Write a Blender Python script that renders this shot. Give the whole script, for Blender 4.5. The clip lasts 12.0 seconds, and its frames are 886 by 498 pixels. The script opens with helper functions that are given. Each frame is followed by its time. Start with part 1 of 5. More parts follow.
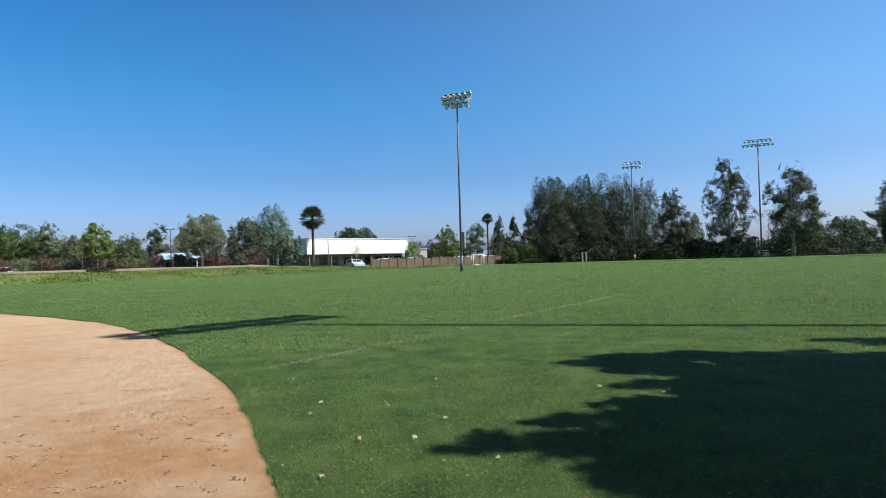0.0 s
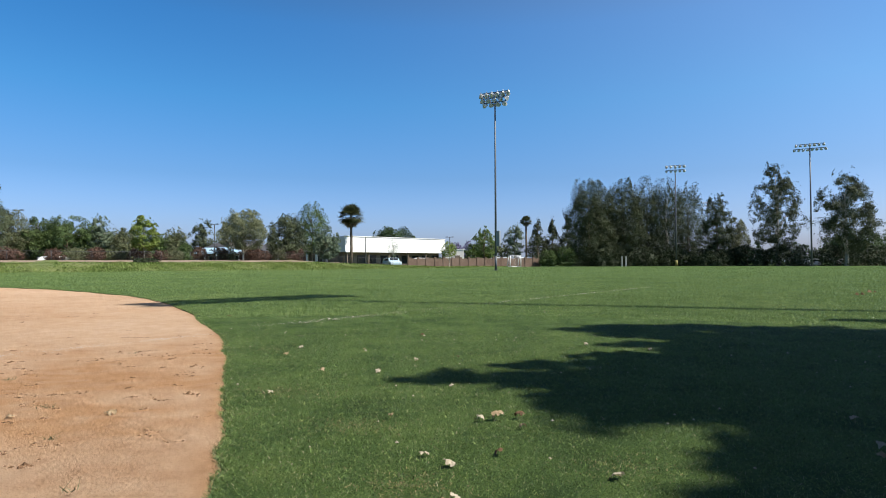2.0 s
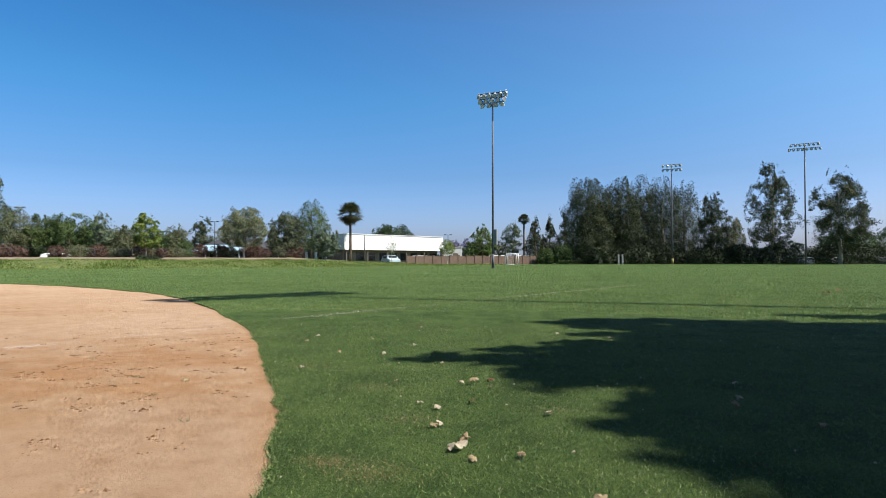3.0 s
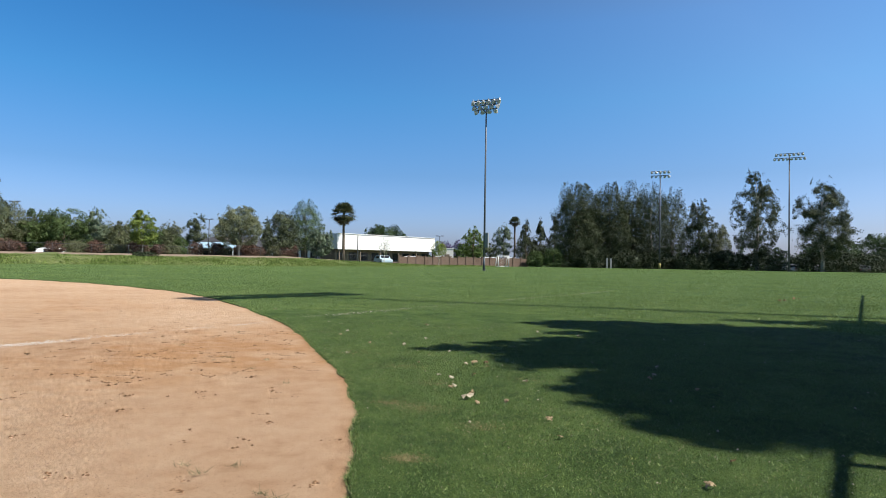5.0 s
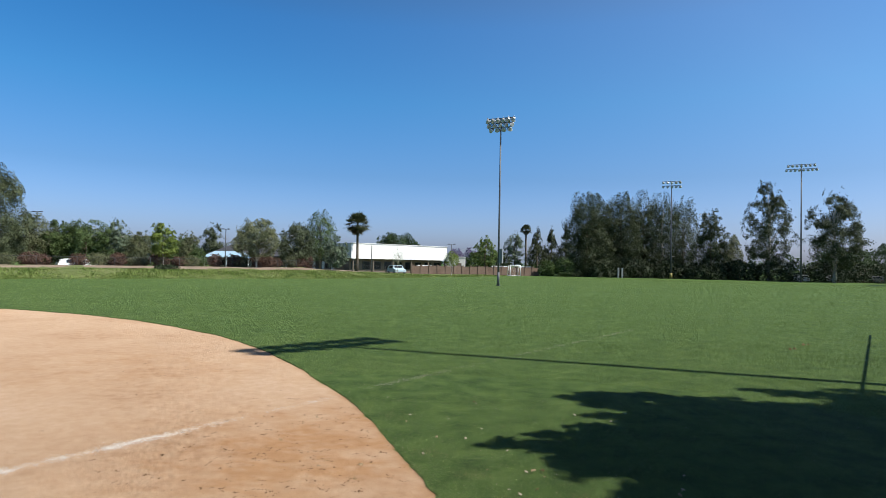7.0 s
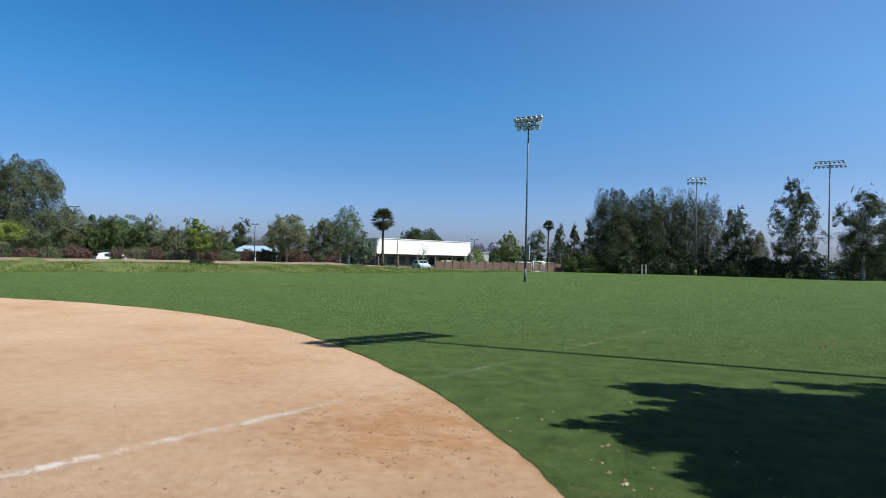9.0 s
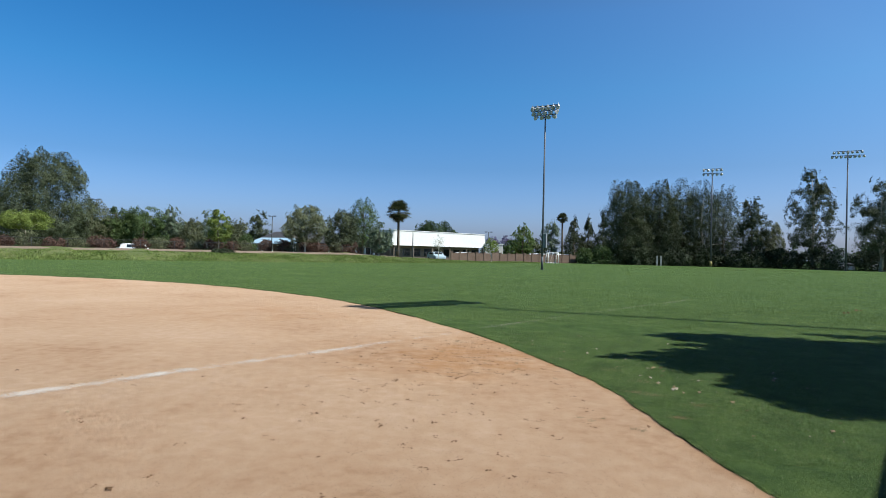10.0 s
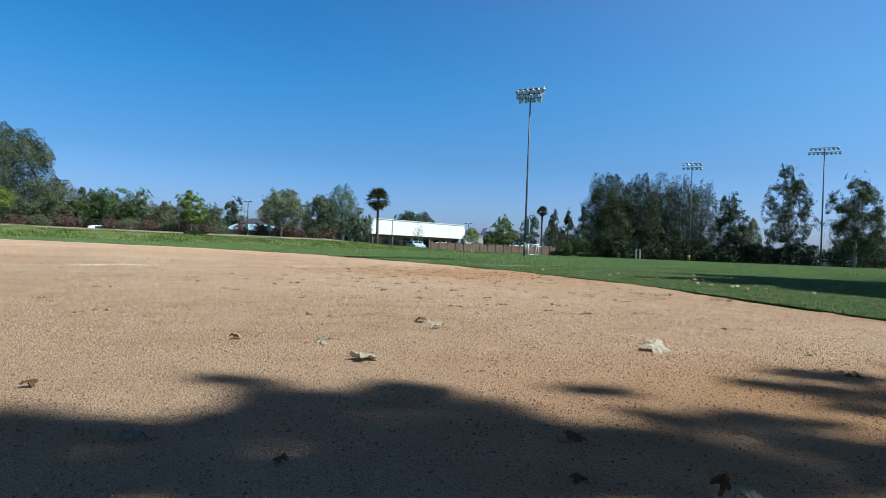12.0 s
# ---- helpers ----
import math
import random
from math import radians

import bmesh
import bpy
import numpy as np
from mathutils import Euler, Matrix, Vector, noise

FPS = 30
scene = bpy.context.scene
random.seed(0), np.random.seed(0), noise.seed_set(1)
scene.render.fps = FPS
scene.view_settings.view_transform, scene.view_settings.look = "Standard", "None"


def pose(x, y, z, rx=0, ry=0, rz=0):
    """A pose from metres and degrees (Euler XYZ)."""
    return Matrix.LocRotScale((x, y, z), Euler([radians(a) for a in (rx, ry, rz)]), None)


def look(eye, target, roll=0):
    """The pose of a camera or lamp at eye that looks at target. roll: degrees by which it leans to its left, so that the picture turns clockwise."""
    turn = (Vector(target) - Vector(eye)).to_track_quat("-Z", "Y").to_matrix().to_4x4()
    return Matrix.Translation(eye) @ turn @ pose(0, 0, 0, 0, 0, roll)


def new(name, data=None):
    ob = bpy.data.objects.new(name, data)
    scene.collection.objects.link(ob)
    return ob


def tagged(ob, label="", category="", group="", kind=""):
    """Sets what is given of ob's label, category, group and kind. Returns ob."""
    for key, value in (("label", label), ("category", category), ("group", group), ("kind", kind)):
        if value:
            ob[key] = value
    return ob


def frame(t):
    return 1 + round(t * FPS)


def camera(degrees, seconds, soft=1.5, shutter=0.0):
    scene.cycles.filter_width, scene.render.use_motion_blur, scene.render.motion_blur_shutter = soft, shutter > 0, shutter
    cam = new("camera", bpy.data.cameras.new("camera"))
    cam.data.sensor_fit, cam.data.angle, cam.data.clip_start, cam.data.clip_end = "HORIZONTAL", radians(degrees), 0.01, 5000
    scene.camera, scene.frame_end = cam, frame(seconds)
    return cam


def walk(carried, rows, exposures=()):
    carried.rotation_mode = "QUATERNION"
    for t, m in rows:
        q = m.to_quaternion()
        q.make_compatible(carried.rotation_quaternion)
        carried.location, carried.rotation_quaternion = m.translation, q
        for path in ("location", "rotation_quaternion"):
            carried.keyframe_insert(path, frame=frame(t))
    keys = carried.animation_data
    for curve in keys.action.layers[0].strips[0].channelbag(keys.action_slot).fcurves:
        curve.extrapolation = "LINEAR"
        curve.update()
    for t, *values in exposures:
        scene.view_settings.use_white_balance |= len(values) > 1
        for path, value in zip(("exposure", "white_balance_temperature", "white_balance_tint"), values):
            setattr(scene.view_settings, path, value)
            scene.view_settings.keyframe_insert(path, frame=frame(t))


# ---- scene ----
cam = camera(73.7, 12.0, soft=0.95)

PATH = [
    (0, (0.072, 1.215, 1.071), (0.008, 3.214, 1.107), -1.61),
    (0.5, (0.395, 1.653, 0.851), (0.190, 3.642, 0.897), -1.42),
    (1, (0.243, 1.584, 0.698), (0.023, 3.571, 0.743), -1.53),
    (1.5, (0.351, 1.321, 0.594), (0.138, 3.309, 0.632), -0.57),
    (2, (0.490, 1.283, 0.657), (0.293, 3.273, 0.705), -0.19),
    (2.5, (0.609, 1.009, 0.700), (0.420, 3.000, 0.747), -0.05),
    (3, (0.615, 0.421, 0.704), (0.423, 2.411, 0.743), -0.06),
    (3.2, (0.587, 0.224, 0.713), (0.396, 2.214, 0.754), 0.01),
    (4.8, (0.628, -0.808, 0.822), (0.464, 1.184, 0.860), 0.93),
    (5, (0.584, -0.963, 0.834), (0.423, 1.030, 0.874), 0.93),
    (5.5, (0.430, -1.420, 0.888), (0.259, 0.573, 0.923), 0.90),
    (6, (0.360, -1.626, 1.163), (0.196, 0.367, 1.206), 1.26),
    (6.5, (0.251, -1.816, 1.710), (0.074, 0.176, 1.757), 1.04),
    (7, (0.114, -2.063, 2.018), (-0.078, -0.073, 2.065), 1.11),
    (7.2, (0.049, -2.134, 2.171), (-0.147, -0.144, 2.219), 1.11),
    (8.8, (-0.501, -3.136, 2.263), (-0.750, -1.152, 2.290), 1.47),
    (9, (-0.591, -3.260, 2.151), (-0.847, -1.277, 2.178), 1.43),
    (9.5, (-0.783, -3.604, 1.899), (-1.057, -1.623, 1.921), 1.46),
    (10, (-1.074, -3.955, 1.412), (-1.368, -1.977, 1.424), 1.35),
    (10.5, (-1.209, -3.736, 0.783), (-1.501, -1.757, 0.797), 1.84),
    (11, (-1.230, -2.968, 0.485), (-1.489, -0.985, 0.509), 2.34),
    (11.5, (-1.334, -2.614, 0.269), (-1.569, -0.628, 0.286), 2.28),
    (12, (-1.509, -2.799, 0.250), (-1.728, -0.811, 0.253), 2.26),
]
walk(cam, [(t, look(eye, target, roll)) for t, eye, target, roll in PATH], [(0, 0.61, 6250, 6), (1.5, 0.62, 6400, 9), (3, 0.63, 6500, 10), (6.5, 0.52, 6350, 9), (9.2, 0.40, 6150, 8), (10.5, 0.37, 5950, 5), (12, 0.42, 5750, 1)])

# ---- light ----
SUN_ELEV, SUN_AZ = 51.0, 103.0  # degrees; azimuth clockwise from +y
SUN_DIR = Vector((math.sin(radians(SUN_AZ)) * math.cos(radians(SUN_ELEV)), math.cos(radians(SUN_AZ)) * math.cos(radians(SUN_ELEV)), math.sin(radians(SUN_ELEV))))
world = bpy.data.worlds.new("sky")
scene.world = world
world.use_nodes = True
wn = world.node_tree
sky = wn.nodes.new("ShaderNodeTexSky")
sky.sky_type, sky.sun_disc = "NISHITA", False
sky.sun_elevation, sky.sun_rotation = radians(SUN_ELEV), radians(SUN_AZ)
sky.altitude, sky.air_density, sky.dust_density, sky.ozone_density = 100, 1.0, 2.0, 4.0
# a clear dry blue: paler and greyer towards the horizon; overhead it is dimmed to deepen the shade
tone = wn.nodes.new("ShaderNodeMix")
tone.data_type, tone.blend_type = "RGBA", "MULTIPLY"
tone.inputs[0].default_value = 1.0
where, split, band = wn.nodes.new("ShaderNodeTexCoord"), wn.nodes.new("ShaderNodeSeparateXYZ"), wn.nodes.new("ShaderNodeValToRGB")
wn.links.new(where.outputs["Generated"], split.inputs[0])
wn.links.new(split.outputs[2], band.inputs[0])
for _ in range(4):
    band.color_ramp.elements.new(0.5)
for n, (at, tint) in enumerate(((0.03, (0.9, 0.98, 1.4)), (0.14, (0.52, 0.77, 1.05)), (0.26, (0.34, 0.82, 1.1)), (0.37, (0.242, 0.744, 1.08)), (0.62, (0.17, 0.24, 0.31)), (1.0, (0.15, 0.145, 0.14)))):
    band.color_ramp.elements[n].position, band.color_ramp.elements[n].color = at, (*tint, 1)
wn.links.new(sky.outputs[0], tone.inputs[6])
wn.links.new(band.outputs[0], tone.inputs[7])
# a thin white haze that grows towards the sun, cut back overhead to weaken the fill light
toward, lift, power, haze = wn.nodes.new("ShaderNodeVectorMath"), wn.nodes.new("ShaderNodeMapRange"), wn.nodes.new("ShaderNodeMath"), wn.nodes.new("ShaderNodeMix")
toward.operation, toward.inputs[1].default_value = "DOT_PRODUCT", tuple(SUN_DIR)
wn.links.new(where.outputs["Generated"], toward.inputs[0])
lift.inputs["From Min"].default_value, lift.inputs["From Max"].default_value = -0.3, 0.37
lift.inputs["To Min"].default_value, lift.inputs["To Max"].default_value, lift.clamp = 0.0, 1.0, False
wn.links.new(toward.outputs["Value"], lift.inputs["Value"])
floor_at = wn.nodes.new("ShaderNodeClamp")
floor_at.inputs["Max"].default_value = 1.0
wn.links.new(lift.outputs[0], floor_at.inputs["Value"])
power.operation, power.inputs[1].default_value = "POWER", 2.0
wn.links.new(floor_at.outputs[0], power.inputs[0])
haze.data_type, haze.blend_type, haze.clamp_factor = "RGBA", "ADD", False
haze.inputs[7].default_value = (0.62, 0.50, 0.36, 1)
thin_out, both = wn.nodes.new("ShaderNodeMapRange"), wn.nodes.new("ShaderNodeMath")
thin_out.inputs["From Min"].default_value, thin_out.inputs["From Max"].default_value = 0.40, 0.75
thin_out.inputs["To Min"].default_value, thin_out.inputs["To Max"].default_value = 1.0, 0.12
wn.links.new(split.outputs[2], thin_out.inputs["Value"])
both.operation = "MULTIPLY"
wn.links.new(power.outputs[0], both.inputs[0])
wn.links.new(thin_out.outputs[0], both.inputs[1])
wn.links.new(both.outputs[0], haze.inputs[0])
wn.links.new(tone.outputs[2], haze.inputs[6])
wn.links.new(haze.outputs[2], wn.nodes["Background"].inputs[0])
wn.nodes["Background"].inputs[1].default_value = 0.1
sun_data = bpy.data.lights.new("sun", "SUN")
sun_data.energy, sun_data.angle, sun_data.color = 5.0, radians(0.53), (1.0, 0.94, 0.84)
sun = new("sun", sun_data)
sun.matrix_world = look(SUN_DIR * 200, (0, 0, 0))


# ---- materials ----
def surface(name, stops, scales=(1.0, 12.0), rough=0.9, bump=0.0, bump_scale=60.0, vary=0.0, leafy=0.0, metal=0.0, spec=0.3, mixes=0.5, straw=None, fine=0.0):
    """A material whose colour runs over stops by two noises in world metres; vary: lightness by island; leafy: light let through."""
    m = bpy.data.materials.new(name)
    m.use_nodes = True
    t = m.node_tree
    bsdf, out = t.nodes["Principled BSDF"], t.nodes["Material Output"]
    geo = t.nodes.new("ShaderNodeNewGeometry")
    values = []
    for s in scales:
        n = t.nodes.new("ShaderNodeTexNoise")
        n.inputs["Scale"].default_value, n.inputs["Detail"].default_value, n.inputs["Roughness"].default_value = s, 4, 0.6
        t.links.new(geo.outputs["Position"], n.inputs["Vector"])
        values.append(n.outputs[0])
    mx = t.nodes.new("ShaderNodeMix")
    mx.inputs[0].default_value = mixes
    t.links.new(values[0], mx.inputs[2])
    t.links.new(values[1], mx.inputs[3])
    ramp = t.nodes.new("ShaderNodeValToRGB")
    while len(ramp.color_ramp.elements) < len(stops):
        ramp.color_ramp.elements.new(0.5)
    for n, c in enumerate(stops):
        ramp.color_ramp.elements[n].position = 0.33 + 0.34 * n / max(1, len(stops) - 1)
        ramp.color_ramp.elements[n].color = (*c, 1)
    t.links.new(mx.outputs[0], ramp.inputs[0])
    colour = ramp.outputs[0]
    if vary:
        hsv = t.nodes.new("ShaderNodeHueSaturation")
        mr = t.nodes.new("ShaderNodeMapRange")
        mr.inputs["To Min"].default_value, mr.inputs["To Max"].default_value = 1 - vary, 1 + vary
        t.links.new(geo.outputs["Random Per Island"], mr.inputs["Value"])
        t.links.new(mr.outputs[0], hsv.inputs["Value"])
        t.links.new(colour, hsv.inputs["Color"])
        colour = hsv.outputs[0]
    if straw:
        pick, dry = t.nodes.new("ShaderNodeMath"), t.nodes.new("ShaderNodeMix")
        pick.operation, pick.inputs[1].default_value = "GREATER_THAN", 1 - straw[0]
        dry.data_type = "RGBA"
        t.links.new(geo.outputs["Random Per Island"], pick.inputs[0])
        t.links.new(pick.outputs[0], dry.inputs[0])
        t.links.new(colour, dry.inputs[6])
        dry.inputs[7].default_value = (*straw[1], 1)
        colour = dry.outputs[2]
    t.links.new(colour, bsdf.inputs["Base Color"])
    bsdf.inputs["Roughness"].default_value, bsdf.inputs["Metallic"].default_value = rough, metal
    bsdf.inputs["Specular IOR Level"].default_value = spec
    if bump:
        b, bn = t.nodes.new("ShaderNodeBump"), t.nodes.new("ShaderNodeTexNoise")
        bn.inputs["Scale"].default_value, bn.inputs["Detail"].default_value, bn.inputs["Roughness"].default_value = bump_scale, 6, 0.65
        t.links.new(geo.outputs["Position"], bn.inputs["Vector"])
        t.links.new(bn.outputs[0], b.inputs["Height"])
        b.inputs["Strength"].default_value, b.inputs["Distance"].default_value = 1.0, bump
        if fine:
            b2, v2 = t.nodes.new("ShaderNodeBump"), t.nodes.new("ShaderNodeTexVoronoi")
            v2.inputs["Scale"].default_value = fine
            t.links.new(geo.outputs["Position"], v2.inputs["Vector"])
            t.links.new(v2.outputs["Distance"], b2.inputs["Height"])
            b2.invert, b2.inputs["Strength"].default_value, b2.inputs["Distance"].default_value = True, 0.9, 1.0 / fine
            t.links.new(b.outputs[0], b2.inputs["Normal"])
            b = b2
        t.links.new(b.outputs[0], bsdf.inputs["Normal"])
    if leafy:
        tr, ms = t.nodes.new("ShaderNodeBsdfTranslucent"), t.nodes.new("ShaderNodeMixShader")
        t.links.new(colour, tr.inputs[0])
        ms.inputs[0].default_value = leafy
        t.links.new(bsdf.outputs[0], ms.inputs[1])
        t.links.new(tr.outputs[0], ms.inputs[2])
        t.links.new(ms.outputs[0], out.inputs[0])
    return m


M_TURF = surface("turf", [(0.022, 0.046, 0.010), (0.050, 0.092, 0.021), (0.084, 0.138, 0.034), (0.145, 0.196, 0.055)], (2.2, 90.0), 0.85, 0.03, 140, spec=0.15)
M_BLADE = surface("grass_blade", [(0.072, 0.128, 0.036), (0.122, 0.196, 0.058), (0.180, 0.252, 0.078), (0.270, 0.302, 0.106)], (1.5, 18.0), 0.5, vary=0.7, leafy=0.28, spec=0.35, mixes=0.75, straw=(0.07, (0.33, 0.32, 0.19)))
M_FIELD = surface("field_grass", [(0.128, 0.184, 0.056), (0.170, 0.248, 0.080), (0.222, 0.306, 0.104), (0.285, 0.340, 0.124)], (0.3, 2.6), 0.55, vary=0.1, leafy=0.25, spec=0.3)
M_THATCH = surface("dry_thatch", [(0.20, 0.145, 0.075), (0.31, 0.235, 0.13), (0.40, 0.32, 0.19)], (6.0, 40.0), 0.8, vary=0.5, leafy=0.15)
M_WEED = surface("weed", [(0.075, 0.128, 0.024), (0.135, 0.200, 0.044), (0.205, 0.262, 0.075), (0.300, 0.310, 0.130)], (0.35, 2.0), 0.7, vary=0.5, leafy=0.3)
M_BANK = surface("bank_soil", [(0.070, 0.098, 0.030), (0.115, 0.142, 0.046), (0.170, 0.175, 0.075)], (0.3, 3.0), 0.95, 0.05, 10)
M_DIRT = surface("infield_dirt", [(0.422, 0.257, 0.150), (0.532, 0.356, 0.232), (0.578, 0.403, 0.272), (0.626, 0.454, 0.328)], (0.35, 6.0), 0.95, 0.018, 130, spec=0.1, mixes=0.4, fine=260)
dn = M_DIRT.node_tree
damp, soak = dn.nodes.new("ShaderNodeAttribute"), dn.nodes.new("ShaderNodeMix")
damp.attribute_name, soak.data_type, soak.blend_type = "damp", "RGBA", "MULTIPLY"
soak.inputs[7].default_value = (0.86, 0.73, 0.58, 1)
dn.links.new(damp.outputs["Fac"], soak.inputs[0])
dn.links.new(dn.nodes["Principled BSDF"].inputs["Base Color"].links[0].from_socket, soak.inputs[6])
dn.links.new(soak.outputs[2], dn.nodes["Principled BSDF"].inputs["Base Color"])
grit, spot, pit = dn.nodes.new("ShaderNodeTexNoise"), dn.nodes.new("ShaderNodeMapRange"), dn.nodes.new("ShaderNodeMix")
grit.inputs["Scale"].default_value, grit.inputs["Detail"].default_value, grit.inputs["Roughness"].default_value = 170, 3, 0.6
dn.links.new(dn.nodes["Geometry"].outputs["Position"], grit.inputs["Vector"])
spot.inputs["From Min"].default_value, spot.inputs["From Max"].default_value = 0.57, 0.70
dn.links.new(grit.outputs[0], spot.inputs["Value"])
pit.data_type, pit.blend_type, pit.inputs[7].default_value = "RGBA", "MULTIPLY", (0.70, 0.62, 0.56, 1)
dn.links.new(spot.outputs[0], pit.inputs[0])
dn.links.new(soak.outputs[2], pit.inputs[6])
dn.links.new(pit.outputs[2], dn.nodes["Principled BSDF"].inputs["Base Color"])
M_PEBBLE = surface("dirt_granule", [(0.150, 0.085, 0.055), (0.280, 0.178, 0.125), (0.420, 0.300, 0.235)], (3, 80), 0.95, vary=0.45, spec=0.1)
M_CLOD = surface("damp_clod", [(0.095, 0.054, 0.030), (0.175, 0.102, 0.060), (0.270, 0.165, 0.103)], (3, 80), 0.95, vary=0.35, spec=0.1)
M_CHALK = surface("chalk", [(0.418, 0.339, 0.283), (0.548, 0.491, 0.438), (0.623, 0.578, 0.537)], (3, 40), 0.95, vary=0.12, spec=0.1)
M_MULCH = surface("bare_soil", [(0.170, 0.128, 0.095), (0.245, 0.188, 0.142), (0.320, 0.250, 0.192)], (0.4, 4), 0.95, 0.03, 12)
M_STEEL = surface("galvanised_steel", [(0.096, 0.102, 0.117), (0.15, 0.156, 0.176)], (1.5, 30), 0.55, metal=0.3)
M_DARKSTEEL = surface("weathered_dark_steel", [(0.05, 0.055, 0.06), (0.09, 0.095, 0.10)], (1.5, 30), 0.55, metal=0.2)
M_WHITEPAINT = surface("white_paint", [(0.70, 0.71, 0.71), (0.82, 0.82, 0.81)], (0.3, 5), 0.6)
M_STUCCO = surface("white_stucco", [(0.60, 0.60, 0.59), (0.66, 0.66, 0.65), (0.70, 0.70, 0.69)], (0.15, 2.5), 0.85, 0.01, 20)
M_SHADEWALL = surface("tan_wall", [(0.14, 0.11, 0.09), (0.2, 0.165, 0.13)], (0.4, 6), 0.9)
# cabinet white, dimmed in the colour to stand for the grove's shade
M_CABINET = surface("white_paint_dimmed_for_shade", [(0.30, 0.31, 0.31), (0.42, 0.42, 0.41)], (0.8, 6), 0.7)
M_ROOF = surface("dark_shingle", [(0.035, 0.038, 0.045), (0.07, 0.07, 0.08)], (0.6, 9), 0.9, 0.02, 15)
M_BLUEMETAL = surface("pale_blue_metal", [(0.30, 0.46, 0.62), (0.42, 0.57, 0.70)], (0.3, 5), 0.4, metal=0.1)
M_GLASS = surface("dark_window", [(0.015, 0.018, 0.022), (0.03, 0.034, 0.04)], (0.5, 3), 0.08, spec=0.6)
M_LENS = surface("lamp_reflector", [(0.62, 0.64, 0.66), (0.78, 0.8, 0.82)], (1, 8), 0.25, metal=0.5)
M_LAMPBACK = surface("lamp_housing", [(0.30, 0.31, 0.33), (0.66, 0.67, 0.69)], (1, 8), 0.4, metal=0.2)
M_GLASSFRONT = surface("lamp_glass", [(0.03, 0.04, 0.07), (0.07, 0.085, 0.13)], (1, 8), 0.2, spec=0.5)
M_PANEL = surface("pale_grey_paint", [(0.17, 0.19, 0.20), (0.25, 0.265, 0.27)], (1, 8), 0.5)
M_BROWNWALL = surface("brown_block", [(0.13, 0.085, 0.065), (0.19, 0.13, 0.10), (0.24, 0.17, 0.135)], (0.5, 5), 0.92, 0.01, 20)
M_RUBBER = surface("tyre", [(0.015, 0.015, 0.015), (0.03, 0.03, 0.03)], (2, 20), 0.8)
M_NET = surface("net", [(0.5, 0.5, 0.5), (0.65, 0.65, 0.65)], (2, 20), 0.9)
M_BARK = surface("brown_bark", [(0.07, 0.05, 0.035), (0.13, 0.10, 0.075), (0.19, 0.155, 0.12)], (1.2, 8), 0.95, 0.02, 14)
M_PALEBARK = surface("pale_bark", [(0.25, 0.22, 0.18), (0.42, 0.38, 0.32), (0.55, 0.51, 0.45)], (1.2, 6), 0.9, 0.01, 14)
M_HILL = surface("hazy_hill", [(0.13, 0.16, 0.21), (0.17, 0.20, 0.26)], (0.002, 0.02), 1.0)


def foliage(name, dark, light, leafy=0.3, vary=0.32):
    mid = [(a + b) / 2 for a, b in zip(dark, light)]
    return surface(name, [dark, mid, light], (0.35, 2.2), 0.6, vary=vary, leafy=leafy, spec=0.25)


F_DARK = foliage("dark_green_leaves", (0.027, 0.05, 0.021), (0.067, 0.108, 0.039))
F_MID = foliage("green_leaves", (0.052, 0.086, 0.028), (0.125, 0.176, 0.060))
F_BRIGHT = foliage("yellow_green_leaves", (0.126, 0.183, 0.039), (0.246, 0.301, 0.072), 0.35)
F_OLIVE = foliage("olive_leaves", (0.085, 0.098, 0.048), (0.19, 0.202, 0.108))
F_GREY = foliage("grey_green_leaves", (0.093, 0.126, 0.08), (0.207, 0.258, 0.172))
F_PINE = foliage("pine_needles", (0.048, 0.065, 0.034), (0.126, 0.146, 0.075), 0.2)
F_RED = foliage("dark_red_leaves", (0.075, 0.044, 0.035), (0.160, 0.092, 0.066), 0.2)
F_LILAC = foliage("lilac_blossom", (0.10, 0.085, 0.17), (0.22, 0.18, 0.33), 0.2)
F_LIGHT = foliage("light_green_leaves", (0.085, 0.135, 0.035), (0.19, 0.25, 0.075), 0.35)
F_DRY = foliage("dead_palm_fronds", (0.13, 0.10, 0.065), (0.27, 0.215, 0.14), 0.15)
F_PALM = foliage("palm_fronds", (0.043, 0.055, 0.024), (0.128, 0.14, 0.067), 0.25)
F_GROVE = foliage("grove_leaves", (0.030, 0.042, 0.021), (0.098, 0.115, 0.054), 0.2, 0.25)
# undergrowth green darkened for the shade under the grove; the bank bush shares it
F_UNDER = foliage("shade_dark_leaves", (0.018, 0.028, 0.014), (0.048, 0.064, 0.028), 0.1)
F_ASH = foliage("pale_olive_leaves", (0.115, 0.132, 0.07), (0.24, 0.255, 0.145))
F_SHADE = foliage("shade_tree_leaves", (0.03, 0.055, 0.016), (0.075, 0.11, 0.03), 0.03)


# ---- mesh helpers ----
def mesh(name, verts, faces, mat=None, smooth=False):
    me = bpy.data.meshes.new(name)
    me.from_pydata(np.asarray(verts, float).tolist(), [], np.asarray(faces).tolist() if isinstance(faces, np.ndarray) else faces)
    if mat:
        me.materials.append(mat)
    if smooth:
        me.shade_smooth()
    me.update()
    return me


def part(name, bm, material, parent, label=""):
    """One mesh object from a bmesh or a mesh, under a thing or a part."""
    if isinstance(bm, bmesh.types.BMesh):
        me = bpy.data.meshes.new(name)
        bm.to_mesh(me)
        bm.free()
        me.materials.append(material)
    else:
        me = bm
        if not me.materials:
            me.materials.append(material)
    ob = new(name, me)
    ob.parent = parent
    return tagged(ob, label)


